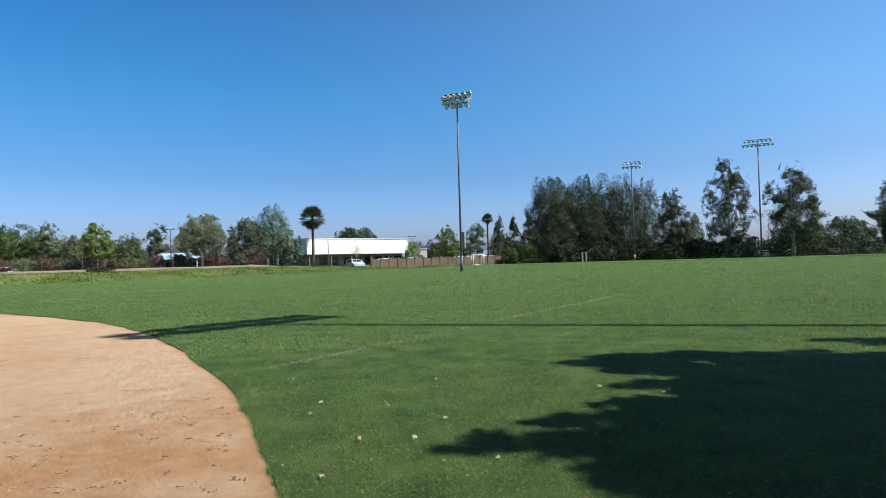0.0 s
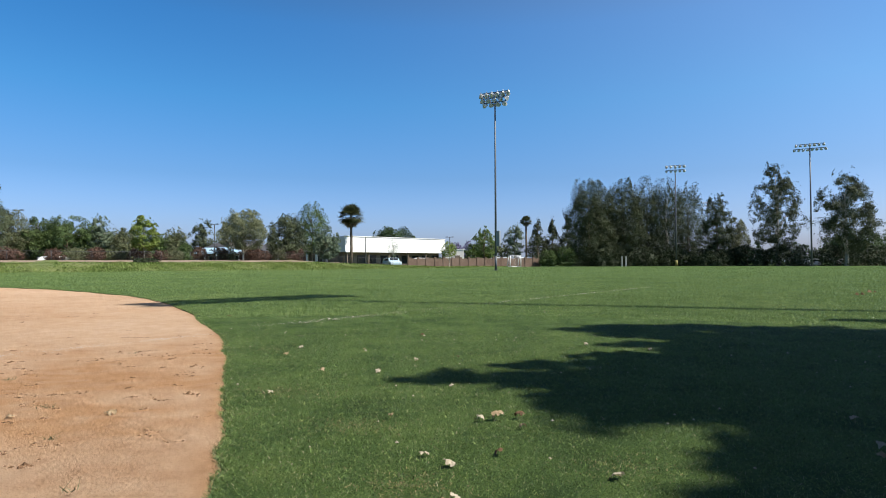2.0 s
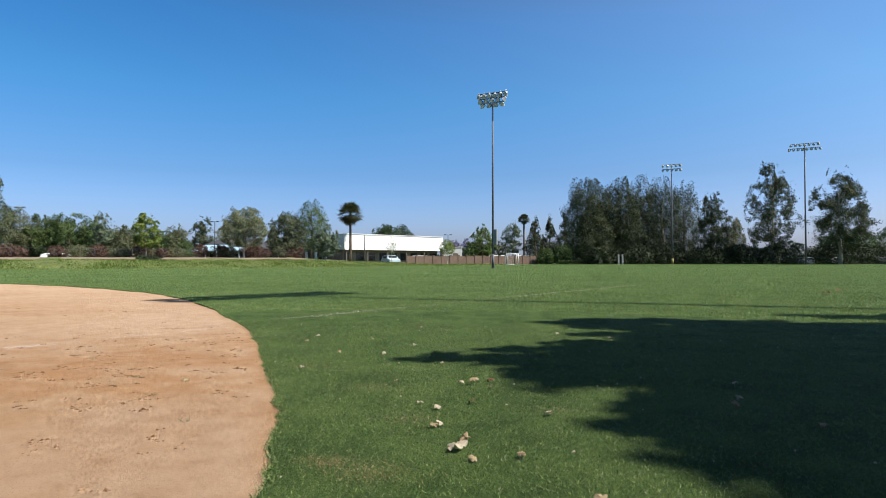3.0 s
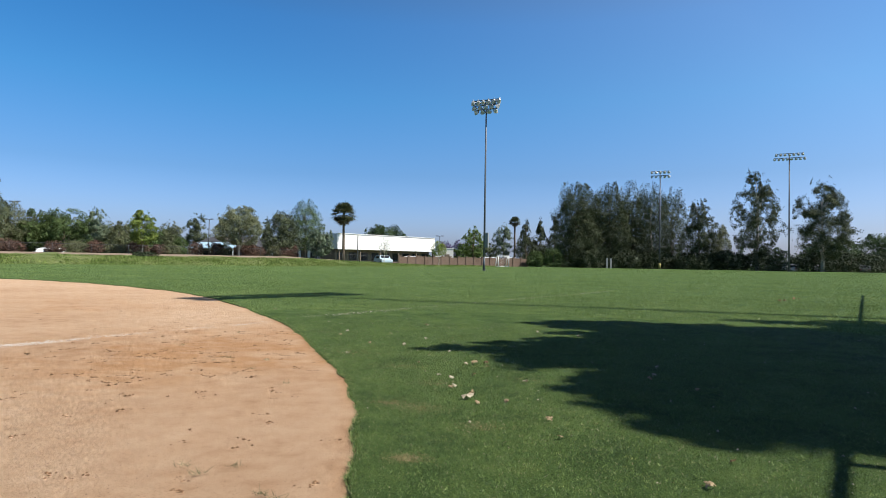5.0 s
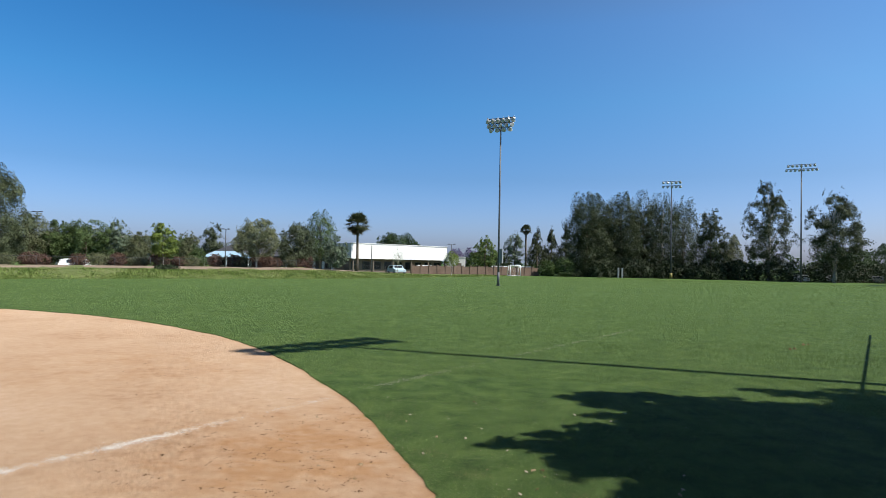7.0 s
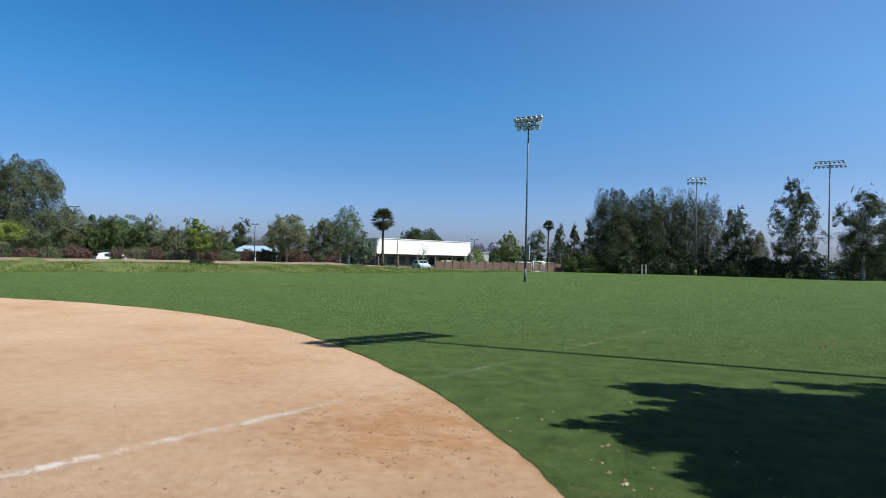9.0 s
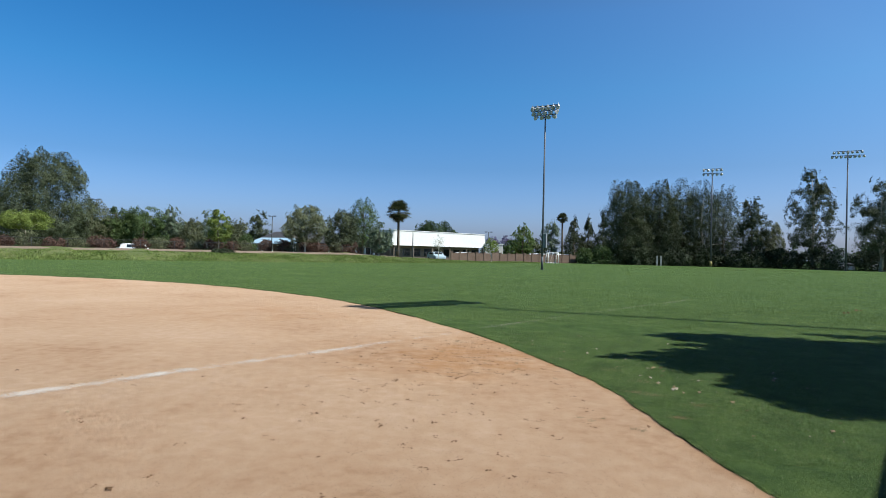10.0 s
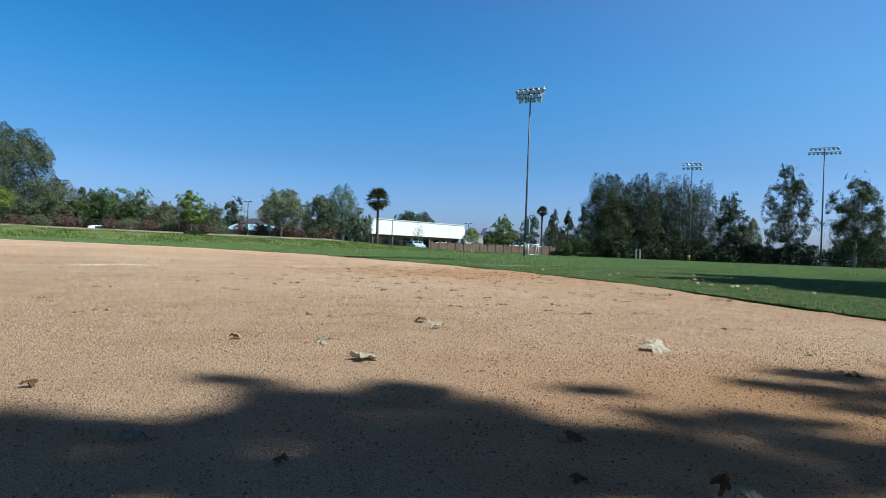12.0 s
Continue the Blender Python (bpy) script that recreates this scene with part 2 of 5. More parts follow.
def thing(name, place, label, category, group="", turn=0.0, kind=""):
    ob = new(name)
    ob.matrix_basis = pose(*place, 0, 0, turn)
    return tagged(ob, label, category, group, kind)


def box(bm, size, at=(0, 0, 0), turn=(0, 0, 0), bevel=0.0):
    made = bmesh.ops.create_cube(bm, size=1, matrix=pose(*at, *turn) @ Matrix.Diagonal((*size, 1)))
    if bevel:
        edges = list({e for v in made["verts"] for e in v.link_edges})
        bmesh.ops.bevel(bm, geom=edges, offset=bevel, segments=2, affect="EDGES", profile=0.5)
    return bm


def boxed(size, at=(0, 0, 0), turn=(0, 0, 0), bevel=0.0):
    return box(bmesh.new(), size, at, turn, bevel)


def tube_data(points, radii, sides=7, offset=0):
    """Vertices and faces of a tapered tube along points."""
    pts = [Vector(p) for p in points]
    verts, faces = [], []
    for n, p in enumerate(pts):
        d = (pts[min(n + 1, len(pts) - 1)] - pts[max(n - 1, 0)]).normalized()
        a = d.orthogonal().normalized()
        b = d.cross(a)
        for k in range(sides):
            w = 2 * math.pi * k / sides
            verts.append(p + (math.cos(w) * a + math.sin(w) * b) * float(radii[n]))
    for n in range(len(pts) - 1):
        for k in range(sides):
            j = (k + 1) % sides
            faces.append((offset + n * sides + k, offset + n * sides + j, offset + (n + 1) * sides + j, offset + (n + 1) * sides + k))
    faces.append(tuple(offset + k for k in reversed(range(sides))))
    faces.append(tuple(offset + (len(pts) - 1) * sides + k for k in range(sides)))
    return verts, faces


def tubes(name, runs, mat, sides=7):
    """One mesh of several tubes: runs of (points, radii)."""
    verts, faces = [], []
    for points, radii in runs:
        v, f = tube_data(points, radii, sides, len(verts))
        verts += v
        faces += f
    return mesh(name, [tuple(v) for v in verts], faces, mat, True)


def lattice(x, y, seed):
    n = np.sin(x * 127.1 + y * 311.7 + seed * 74.7) * 43758.5453
    return n - np.floor(n)


def vnoise(x, y, size, seed=0):
    """Smooth noise from 0 to 1 over the plan, with bumps of that size in metres."""
    x, y = np.asarray(x) / size, np.asarray(y) / size
    i, j = np.floor(x), np.floor(y)
    u, v = x - i, y - j
    u, v = u * u * (3 - 2 * u), v * v * (3 - 2 * v)
    low = lattice(i, j, seed) * (1 - u) + lattice(i + 1, j, seed) * u
    high = lattice(i, j + 1, seed) * (1 - u) + lattice(i + 1, j + 1, seed) * u
    return low * (1 - v) + high * v


# ---- ground ----
CX, CY, R = -23.1, -5.3, 24.1  # the skinned infield: its middle and radius
FOUL_A, FOUL_D = Vector((-3.05, 5.36)), Vector((0.530, 0.848))


# how far the turf's edge bulges out or in from the circle, by the angle round the middle
EDGE_AT = (8, 11.4, 13.2, 15.8, 17.2, 18.2, 19.5, 21.2, 22.5, 23.3, 25.5, 28.5, 31, 33, 36, 39.5, 44)
EDGE_OUT = (0.0, 0.0, -0.05, -0.045, 0.01, 0.045, 0.07, 0.07, 0.025, 0.005, 0.0, 0.0, -0.025, -0.06, -0.065, -0.06, 0.0)


def edge_radius(theta):
    """The turf's uneven edge round the infield."""
    a = np.asarray(theta) * R
    worn_back = np.interp(np.degrees(theta), EDGE_AT, EDGE_OUT, left=0.0, right=0.0)
    return R + worn_back + 0.06 * (vnoise(a, 0 * a, 1.7, 3) - 0.5) + 0.03 * (vnoise(a, 0 * a, 0.35, 4) - 0.5) + 0.03 * (vnoise(a, 0 * a, 0.09, 5) - 0.5)


def ring_mesh(name, thetas, radii, height, mat, closed):
    """A sheet over angles and radii round the infield's middle. radii and height are functions of the angles."""
    rows = len(radii)
    rr = np.array([r(thetas) for r in radii])
    th = np.broadcast_to(thetas, rr.shape)
    x, y = CX + rr * np.cos(th), CY + rr * np.sin(th)
    z = height(x, y, rr, th)
    n = len(thetas)
    a, b = np.meshgrid(np.arange(rows - 1), np.arange(n if closed else n - 1), indexing="ij")
    c = (b + 1) % n
    faces = np.stack([a * n + b, (a + 1) * n + b, (a + 1) * n + c, a * n + c], -1).reshape(-1, 4)
    return mesh(name, np.stack([x, y, z], -1).reshape(-1, 3), faces, mat, True)


THETAS = np.radians(np.concatenate([np.arange(-8, 80, 0.16), np.arange(80, 120, 0.4), np.arange(120, 352, 4.0)]))
steps = [0.0, 0.012, 0.04, 0.1, 0.25, 0.5, 1, 2, 4, 8, 16, 32, 64, 130, 260, 600, 1400, 4000]
turf_radii = [lambda th: edge_radius(th) - 0.004] + [(lambda th, s=s: edge_radius(th) + s) for s in steps]


def turf_height(x, y, rr, th):
    z = 0.011 + 0.003 * (vnoise(x, y, 0.8, 8) - 0.5)
    z[0] = -0.05
    z[1] = 0.002
    z[2] = 0.007
    z[14:] = 0.012
    return z


ground = new("ground", ring_mesh("ground", THETAS, turf_radii, turf_height, M_TURF, True))
tagged(ground, "mown green sports turf stretching to the tree line", "grass field", kind="structure")


def scuffed(x, y):
    """Where feet have dug up the dirt, 0 to 1."""
    a = np.exp(-(((x + 1.9) / 1.6) ** 2 + ((y - 3.6) / 1.9) ** 2))
    return a * np.clip((vnoise(x, y, 0.32, 21) - 0.42) * 5, 0, 1)


def dirt_height(x, y, rr, th):
    z = 0.016 * (vnoise(x, y, 1.3, 11) - 0.5) + 0.008 * (vnoise(x, y, 0.3, 12) - 0.5) + 0.006 * (vnoise(x, y, 0.11, 13) - 0.5)
    z -= 0.014 * scuffed(x, y) * vnoise(x, y, 0.1, 22)
    return z - 0.006


dirt_radii = [(lambda th, r=r: np.minimum(edge_radius(th) + 0.03 - r, 25)) for r in np.concatenate([np.arange(0, 4.6, 0.05), np.arange(4.6, 9.6, 0.12), np.arange(9.6, 23.6, 1.0), [24.0]])]
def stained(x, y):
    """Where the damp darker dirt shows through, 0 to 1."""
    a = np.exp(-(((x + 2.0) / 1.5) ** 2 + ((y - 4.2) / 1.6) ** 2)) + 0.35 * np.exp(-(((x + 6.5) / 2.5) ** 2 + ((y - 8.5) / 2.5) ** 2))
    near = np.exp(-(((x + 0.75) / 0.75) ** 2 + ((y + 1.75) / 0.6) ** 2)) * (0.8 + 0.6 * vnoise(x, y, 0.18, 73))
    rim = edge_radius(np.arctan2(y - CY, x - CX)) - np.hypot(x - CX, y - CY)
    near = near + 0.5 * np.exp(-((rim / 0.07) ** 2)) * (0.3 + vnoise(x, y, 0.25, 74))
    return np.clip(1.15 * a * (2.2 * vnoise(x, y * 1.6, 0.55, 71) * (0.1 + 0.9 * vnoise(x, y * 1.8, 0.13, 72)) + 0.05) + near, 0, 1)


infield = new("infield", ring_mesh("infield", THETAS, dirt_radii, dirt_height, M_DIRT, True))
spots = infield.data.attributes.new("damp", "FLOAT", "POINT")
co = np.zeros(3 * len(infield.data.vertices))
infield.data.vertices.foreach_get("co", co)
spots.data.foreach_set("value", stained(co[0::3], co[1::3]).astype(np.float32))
tagged(infield, "raked tan dirt infield of a ball field, dry and scuffed", "infield", kind="structure")

# ---- grass blades ----
def outside(x, y, gap=0.0):
    return np.hypot(x - CX, y - CY) > edge_radius(np.arctan2(y - CY, x - CX)) + gap


def blades(name, x, y, height, width, lean, rng, base=0.009):
    """A sheet of single leaning blades, each narrowing to its tip."""
    n = len(x)
    h = height * rng.uniform(0.5, 1.3, n)
    w = width * rng.uniform(0.7, 1.3, n)
    face, bend = rng.uniform(0, 2 * np.pi, n), rng.uniform(0, 2 * np.pi, n)
    amount = lean * rng.uniform(0.2, 1.3, n) * h
    dx, dy = np.cos(face) * w / 2, np.sin(face) * w / 2
    ox, oy = np.cos(bend) * amount, np.sin(bend) * amount
    z0 = np.full(n, base)
    z1 = z0 + h * np.sqrt(np.clip(1 - 0.5 * lean**2, 0.3, 1))
    v = np.stack([
        np.stack([x - dx, y - dy, z0], -1), np.stack([x + dx, y + dy, z0], -1),
        np.stack([x + ox + dx * 0.35, y + oy + dy * 0.35, z1], -1), np.stack([x + ox - dx * 0.35, y + oy - dy * 0.35, z1], -1)], 1).reshape(-1, 3)
    return mesh(name, v, np.arange(4 * n).reshape(-1, 4))


def scatter(rng, x0, x1, y0, y1, density):
    n = int((x1 - x0) * (y1 - y0) * density)
    return rng.uniform(x0, x1, n), rng.uniform(y0, y1, n)


rng = np.random.default_rng(5)
DRY_SPOTS = ((0.02, 2.42, 0.06, 900), (0.2, 2.33, 0.09, 1100), (0.24, 1.49, 0.05, 900), (0.22, 3.0, 0.1, 500), (-0.6, 4.2, 0.12, 500), (0.55, 2.0, 0.08, 500), (-0.1, 3.6, 0.1, 450), (0.9, 3.2, 0.12, 400), (-1.2, 5.6, 0.2, 600))
x, y = scatter(rng, -2.4, 3.6, 0.4, 7.0, 22000)
fall = np.clip(1.25 - np.hypot(x - 0.6, (y - 2.6) * 0.9) / 4.2, 0, 1)
keep = outside(x, y, 0.005) & (rng.random(len(x)) < fall * (0.45 + 0.75 * vnoise(x, y, 0.04, 31)))
near_grass = new("grass_near", blades("grass_near", x[keep], y[keep], 0.0105, 0.0022, 0.95, rng))
near_grass.data.materials.append(M_BLADE)
tagged(near_grass, "short mown green grass blades beside the dirt infield", "grass", kind="stuff")
x, y = scatter(rng, -9, 12, -2, 16, 1000)
keep = outside(x, y, 0.01) & (rng.random(len(x)) < np.clip(1.35 - np.hypot(x - 0.6, y - 3) / 11, 0, 1) * np.clip(np.hypot(x - 0.6, (y - 2.6) * 0.9) / 4.2, 0.03, 1))
far_grass = new("grass_farther", blades("grass_farther", x[keep], y[keep], 0.016, 0.0048, 1.0, rng))
far_grass.data.materials.append(M_BLADE)
tagged(far_grass, "mown green grass blades farther out on the field", "grass", kind="stuff")
# tufts over the rest of the field, coarser the farther out they stand
n = 540000
r, a = np.exp(rng.uniform(math.log(8.5), math.log(98), n)), np.radians(rng.uniform(-62, 44, n))
x, y = r * np.sin(a), r * np.cos(a)
keep = outside(x, y, 0.02) & (rng.random(n) < 0.45 + 0.6 * vnoise(x, y, 1.3, 33)) & (y < 103 - 0.02 * x)
x, y, r = x[keep], y[keep], r[keep]
n = len(x)
face, h, w = rng.uniform(0, 2 * np.pi, n), (0.017 + 0.00015 * r) * rng.uniform(0.6, 1.3, n), 0.0006 * r * rng.uniform(0.6, 1.4, n)
dx, dy, ox, oy = np.cos(face) * w, np.sin(face) * w, rng.normal(0, 0.5, n) * h, rng.normal(0, 0.5, n) * h
v = np.stack([np.stack([x - dx, y - dy, 0 * x + 0.009], -1), np.stack([x + dx, y + dy, 0 * x + 0.009], -1), np.stack([x + ox, y + oy, 0.010 + h], -1)], 1).reshape(-1, 3)
field_grass = new("grass_on_the_field", mesh("grass_on_the_field", v, np.arange(3 * n).reshape(-1, 3)))
field_grass.data.materials.append(M_FIELD)
tagged(field_grass, "mown green grass across the wide field", "grass", kind="stuff")
# worn spots where the grass has dried out
x, y = [], []
for px_, py_, wide, many in DRY_SPOTS:
    x.append(rng.normal(px_, wide, many))
    y.append(rng.normal(py_, wide * 0.6, many))
x, y = np.concatenate(x), np.concatenate(y)
keep = outside(x, y, 0.02)
thatch = new("dry_thatch", blades("dry_thatch", x[keep], y[keep], 0.010, 0.0022, 1.2, rng, 0.010))
thatch.data.materials.append(M_THATCH)
tagged(thatch, "straw-coloured dry patches among the green grass", "dry grass", kind="stuff")
# the ragged fringe that hangs over the dirt
th = np.radians(rng.uniform(6, 62, 26000))
rr = edge_radius(th) + np.abs(rng.normal(0, 0.03, len(th))) - 0.012
x, y = CX + rr * np.cos(th), CY + rr * np.sin(th)
fringe = new("grass_fringe", blades("grass_fringe", x, y, 0.018, 0.0028, 1.1, rng, 0.002))
fringe.data.materials.append(M_BLADE)
tagged(fringe, "ragged longer grass along the turf's cut edge", "grass", kind="stuff")


# ---- loose dirt ----
def lumps(name, x, y, z, size, rng, tall=0.75):
    """Small uneven eight-sided grains, half sunk."""
    n = len(x)
    unit = np.array([(1, 0, -0.3), (-1, 0, -0.3), (0, 1, -0.3), (0, -1, -0.3), (0, 0, 1)], float)
    v = unit[None] * rng.uniform(0.6, 1.3, (n, 5, 1)) * size[:, None, None]
    a = rng.uniform(0, 2 * np.pi, n)
    c, s = np.cos(a)[:, None], np.sin(a)[:, None]
    v = np.stack([v[..., 0] * c - v[..., 1] * s + x[:, None], v[..., 0] * s + v[..., 1] * c + y[:, None], v[..., 2] * tall + z[:, None]], -1).reshape(-1, 3)
    tri = np.array([(0, 2, 4), (2, 1, 4), (1, 3, 4), (3, 0, 4)])
    faces = (tri[None] + 5 * np.arange(n)[:, None, None]).reshape(-1, 3)
    return mesh(name, v, faces)


x, y = scatter(rng, -4.2, 0.9, -2.75, 1.6, 9500)
keep = ~outside(x, y) & (rng.random(len(x)) < np.clip(1.15 - np.hypot(x + 1.4, y + 2.0) / 2.6, 0.05, 1) * (0.5 + 0.7 * vnoise(x, y, 0.2, 35)))
x, y = x[keep], y[keep]
grains = new("dirt_granules", lumps("dirt_granules", x, y, dirt_height(x, y, None, None), 0.0010 + 0.0030 * rng.random(len(x)) ** 3, rng))
grains.data.materials.append(M_PEBBLE)
tagged(grains, "loose coarse granules lying on the tan dirt", "gravel", kind="stuff")
cx_, cy_ = rng.normal(-1.9, 1.1, 280), rng.normal(3.6, 1.7, 280)
cx_, cy_ = np.concatenate([cx_, rng.uniform(-7, 0.3, 60)]), np.concatenate([cy_, rng.uniform(-1.5, 9, 60)])
many = rng.integers(4, 20, len(cx_))
# crumbs thrown up round the toe and heel of each scuff
at, span, wide = rng.uniform(0, 6.28, len(cx_)), rng.uniform(1.2, 4.2, len(cx_)), rng.uniform(0.025, 0.075, len(cx_))
turn_ = np.repeat(at, many) + np.repeat(span, many) * rng.random(many.sum())
reach = np.repeat(wide, many) * rng.normal(1, 0.18, many.sum())
x = np.repeat(cx_, many) + reach * np.cos(turn_)
y = np.repeat(cy_, many) + reach * 0.8 * np.sin(turn_)
keep = ~outside(x, y, -0.05)
x, y = x[keep], y[keep]
clods = new("dirt_clods", lumps("dirt_clods", x, y, dirt_height(x, y, None, None), 0.003 + 0.012 * rng.random(len(x)) ** 2, rng, 0.5))
clods.data.materials.append(M_CLOD)
tagged(clods, "kicked-up crumbs of darker damp dirt", "dirt crumbs", kind="stuff")


# ---- chalk foul line ----
def flakes(name, along, across, size, z, rng):
    """Thin uneven five-sided flakes of chalk along the foul line."""
    n = len(along)
    cx = FOUL_A.x + FOUL_D.x * along - FOUL_D.y * across
    cy = FOUL_A.y + FOUL_D.y * along + FOUL_D.x * across
    ang = np.arange(5)[None] * 2 * np.pi / 5 + rng.uniform(0, 2 * np.pi, (n, 1))
    r = size[:, None] * rng.uniform(0.5, 1.2, (n, 5))
    px, py = cx[:, None] + r * np.cos(ang), cy[:, None] + r * np.sin(ang)
    pz = z(px, py)
    v = np.stack([px, py, pz], -1).reshape(-1, 3)
    return mesh(name, v, (np.arange(5)[None] + 5 * np.arange(n)[:, None]))


def worn(along):
    return np.clip((vnoise(along, 0 * along, 0.8, 41) - 0.1) * 1.8, 0.35, 1) * np.clip((vnoise(along, 0 * along, 0.17, 42) - 0.1) * 1.6, 0.25, 1)


al = rng.uniform(-9, 2.2, 60000)
keep = rng.random(60000) < 1.15 * worn(al) * np.interp(al, [-9, -6, -4.6, -2.2, -0.6, 0.3, 1.0, 1.5, 2.2], [0.4, 0.6, 1.0, 0.8, 0.35, 0.14, 0.16, 0.12, 0.02])
al = al[keep]
line = new("foul_line", flakes("foul_line", al, rng.normal(0, 0.055, len(al)), 0.002 + 0.009 * rng.random(len(al)) ** 3, lambda px, py: dirt_height(px, py, None, None) + 0.005, rng))
line.data.materials.append(M_CHALK)
tagged(line, "worn white chalk foul line across the dirt", "chalk line", kind="structure")
al = rng.uniform(2.0, 14, 24000)
keep = rng.random(24000) < 0.10 * (0.25 + vnoise(al, 0 * al, 0.9, 44)) * np.where(al < 3.6, 0.8, 0.6)
al = al[keep]
gline = new("foul_line_on_grass", flakes("foul_line_on_grass", al, rng.normal(0, 0.05, len(al)), 0.003 + 0.005 * rng.random(len(al)), lambda px, py: 0.022 + 0.008 * np.sin(px * 77) * np.sin(py * 91), rng))
gline.data.materials.append(M_CHALK)
tagged(gline, "faded white paint of the foul line on the grass", "painted line", kind="structure")


# ---- trees ----
def leaf_cloud(name, centres, spreads, counts, size, rng, flat=0.75, hang=0.0, corners=4):
    """Leaves in loose clumps round the centres: narrow blades of three or four corners, each turned its own way."""
    idx = np.repeat(np.arange(len(centres)), counts)
    n = len(idx)
    d = rng.normal(0, 1, (n, 3))
    d /= np.linalg.norm(d, axis=1)[:, None]
    d *= (rng.random(n) ** 0.4 * rng.uniform(0.7, 1.2, n))[:, None]
    p = np.asarray(centres)[idx] + d * np.asarray(spreads)[idx][:, None] * [1, 1, flat]
    face = d / (np.linalg.norm(d, axis=1)[:, None] + 1e-6) + [0, 0, 0.35] + rng.normal(0, 0.55, (n, 3))
    a = np.cross(face, rng.normal(0, 1, (n, 3)) + [0, 0, 0.01 - hang])
    a /= np.linalg.norm(a, axis=1)[:, None] + 1e-9
    b = np.cross(face, a)
    b /= np.linalg.norm(b, axis=1)[:, None] + 1e-9
    s = np.broadcast_to(np.asarray(size, float), (len(centres),))[idx][:, None] * rng.uniform(0.6, 1.35, n)[:, None]
    v = [p - a * s, p + b * s * 0.55, p + a * s, p - b * s * 0.55] if corners == 4 else [p - a * s, p + a * s * 0.5 + b * s * 0.75, p + a * s * 0.6 - b * s * 0.7]
    return mesh(name, np.stack(v, 1).reshape(-1, 3), np.arange(corners * n).reshape(-1, corners))


def lattice3(x, y, z, seed):
    n = np.sin(x * 127.1 + y * 311.7 + z * 191.3 + seed * 74.7) * 43758.5453
    return n - np.floor(n)


def vnoise3(p, size, seed):
    """Smooth noise from 0 to 1 in space, with bumps of that size in metres."""
    p = p / size
    i = np.floor(p)
    u = p - i
    u = u * u * (3 - 2 * u)
    total = 0.0
    for a in (0, 1):
        for c in (0, 1):
            for e in (0, 1):
                total = total + lattice3(i[:, 0] + a, i[:, 1] + c, i[:, 2] + e, seed) * (u[:, 0] if a else 1 - u[:, 0]) * (u[:, 1] if c else 1 - u[:, 1]) * (u[:, 2] if e else 1 - u[:, 2])
    return total


# half width of a crown from its lowest branches to its top; how sparse it is; how lumpy its outline
CROWNS = {"pine": ((0.75, 1.0, 1.0, 0.95, 0.82, 0.55), 0.33, 0.65), "round": ((0.65, 0.95, 1.0, 0.97, 0.82, 0.5), 0.42, 0.75), "oval": ((0.55, 0.93, 1.0, 0.96, 0.78, 0.42), 0.41, 0.6),
          "airy": ((0.5, 0.85, 1.0, 0.95, 0.76, 0.36), 0.51, 0.8), "cone": ((1.0, 0.88, 0.68, 0.48, 0.28, 0.07), 0.42, 0.6), "grove": ((0.95, 1.0, 1.0, 0.95, 0.85, 0.5), 0.31, 0.75)}


def gather(p, w, seed):
    """How thick the leaves of a crown of that width hang at p."""
    return 0.6 * vnoise3(p * [1, 1, 1.25] + seed * 7, 0.15 * w, 3) + 0.4 * vnoise3(p * [1, 1, 1.25] + seed * 7, 0.065 * w, 4)


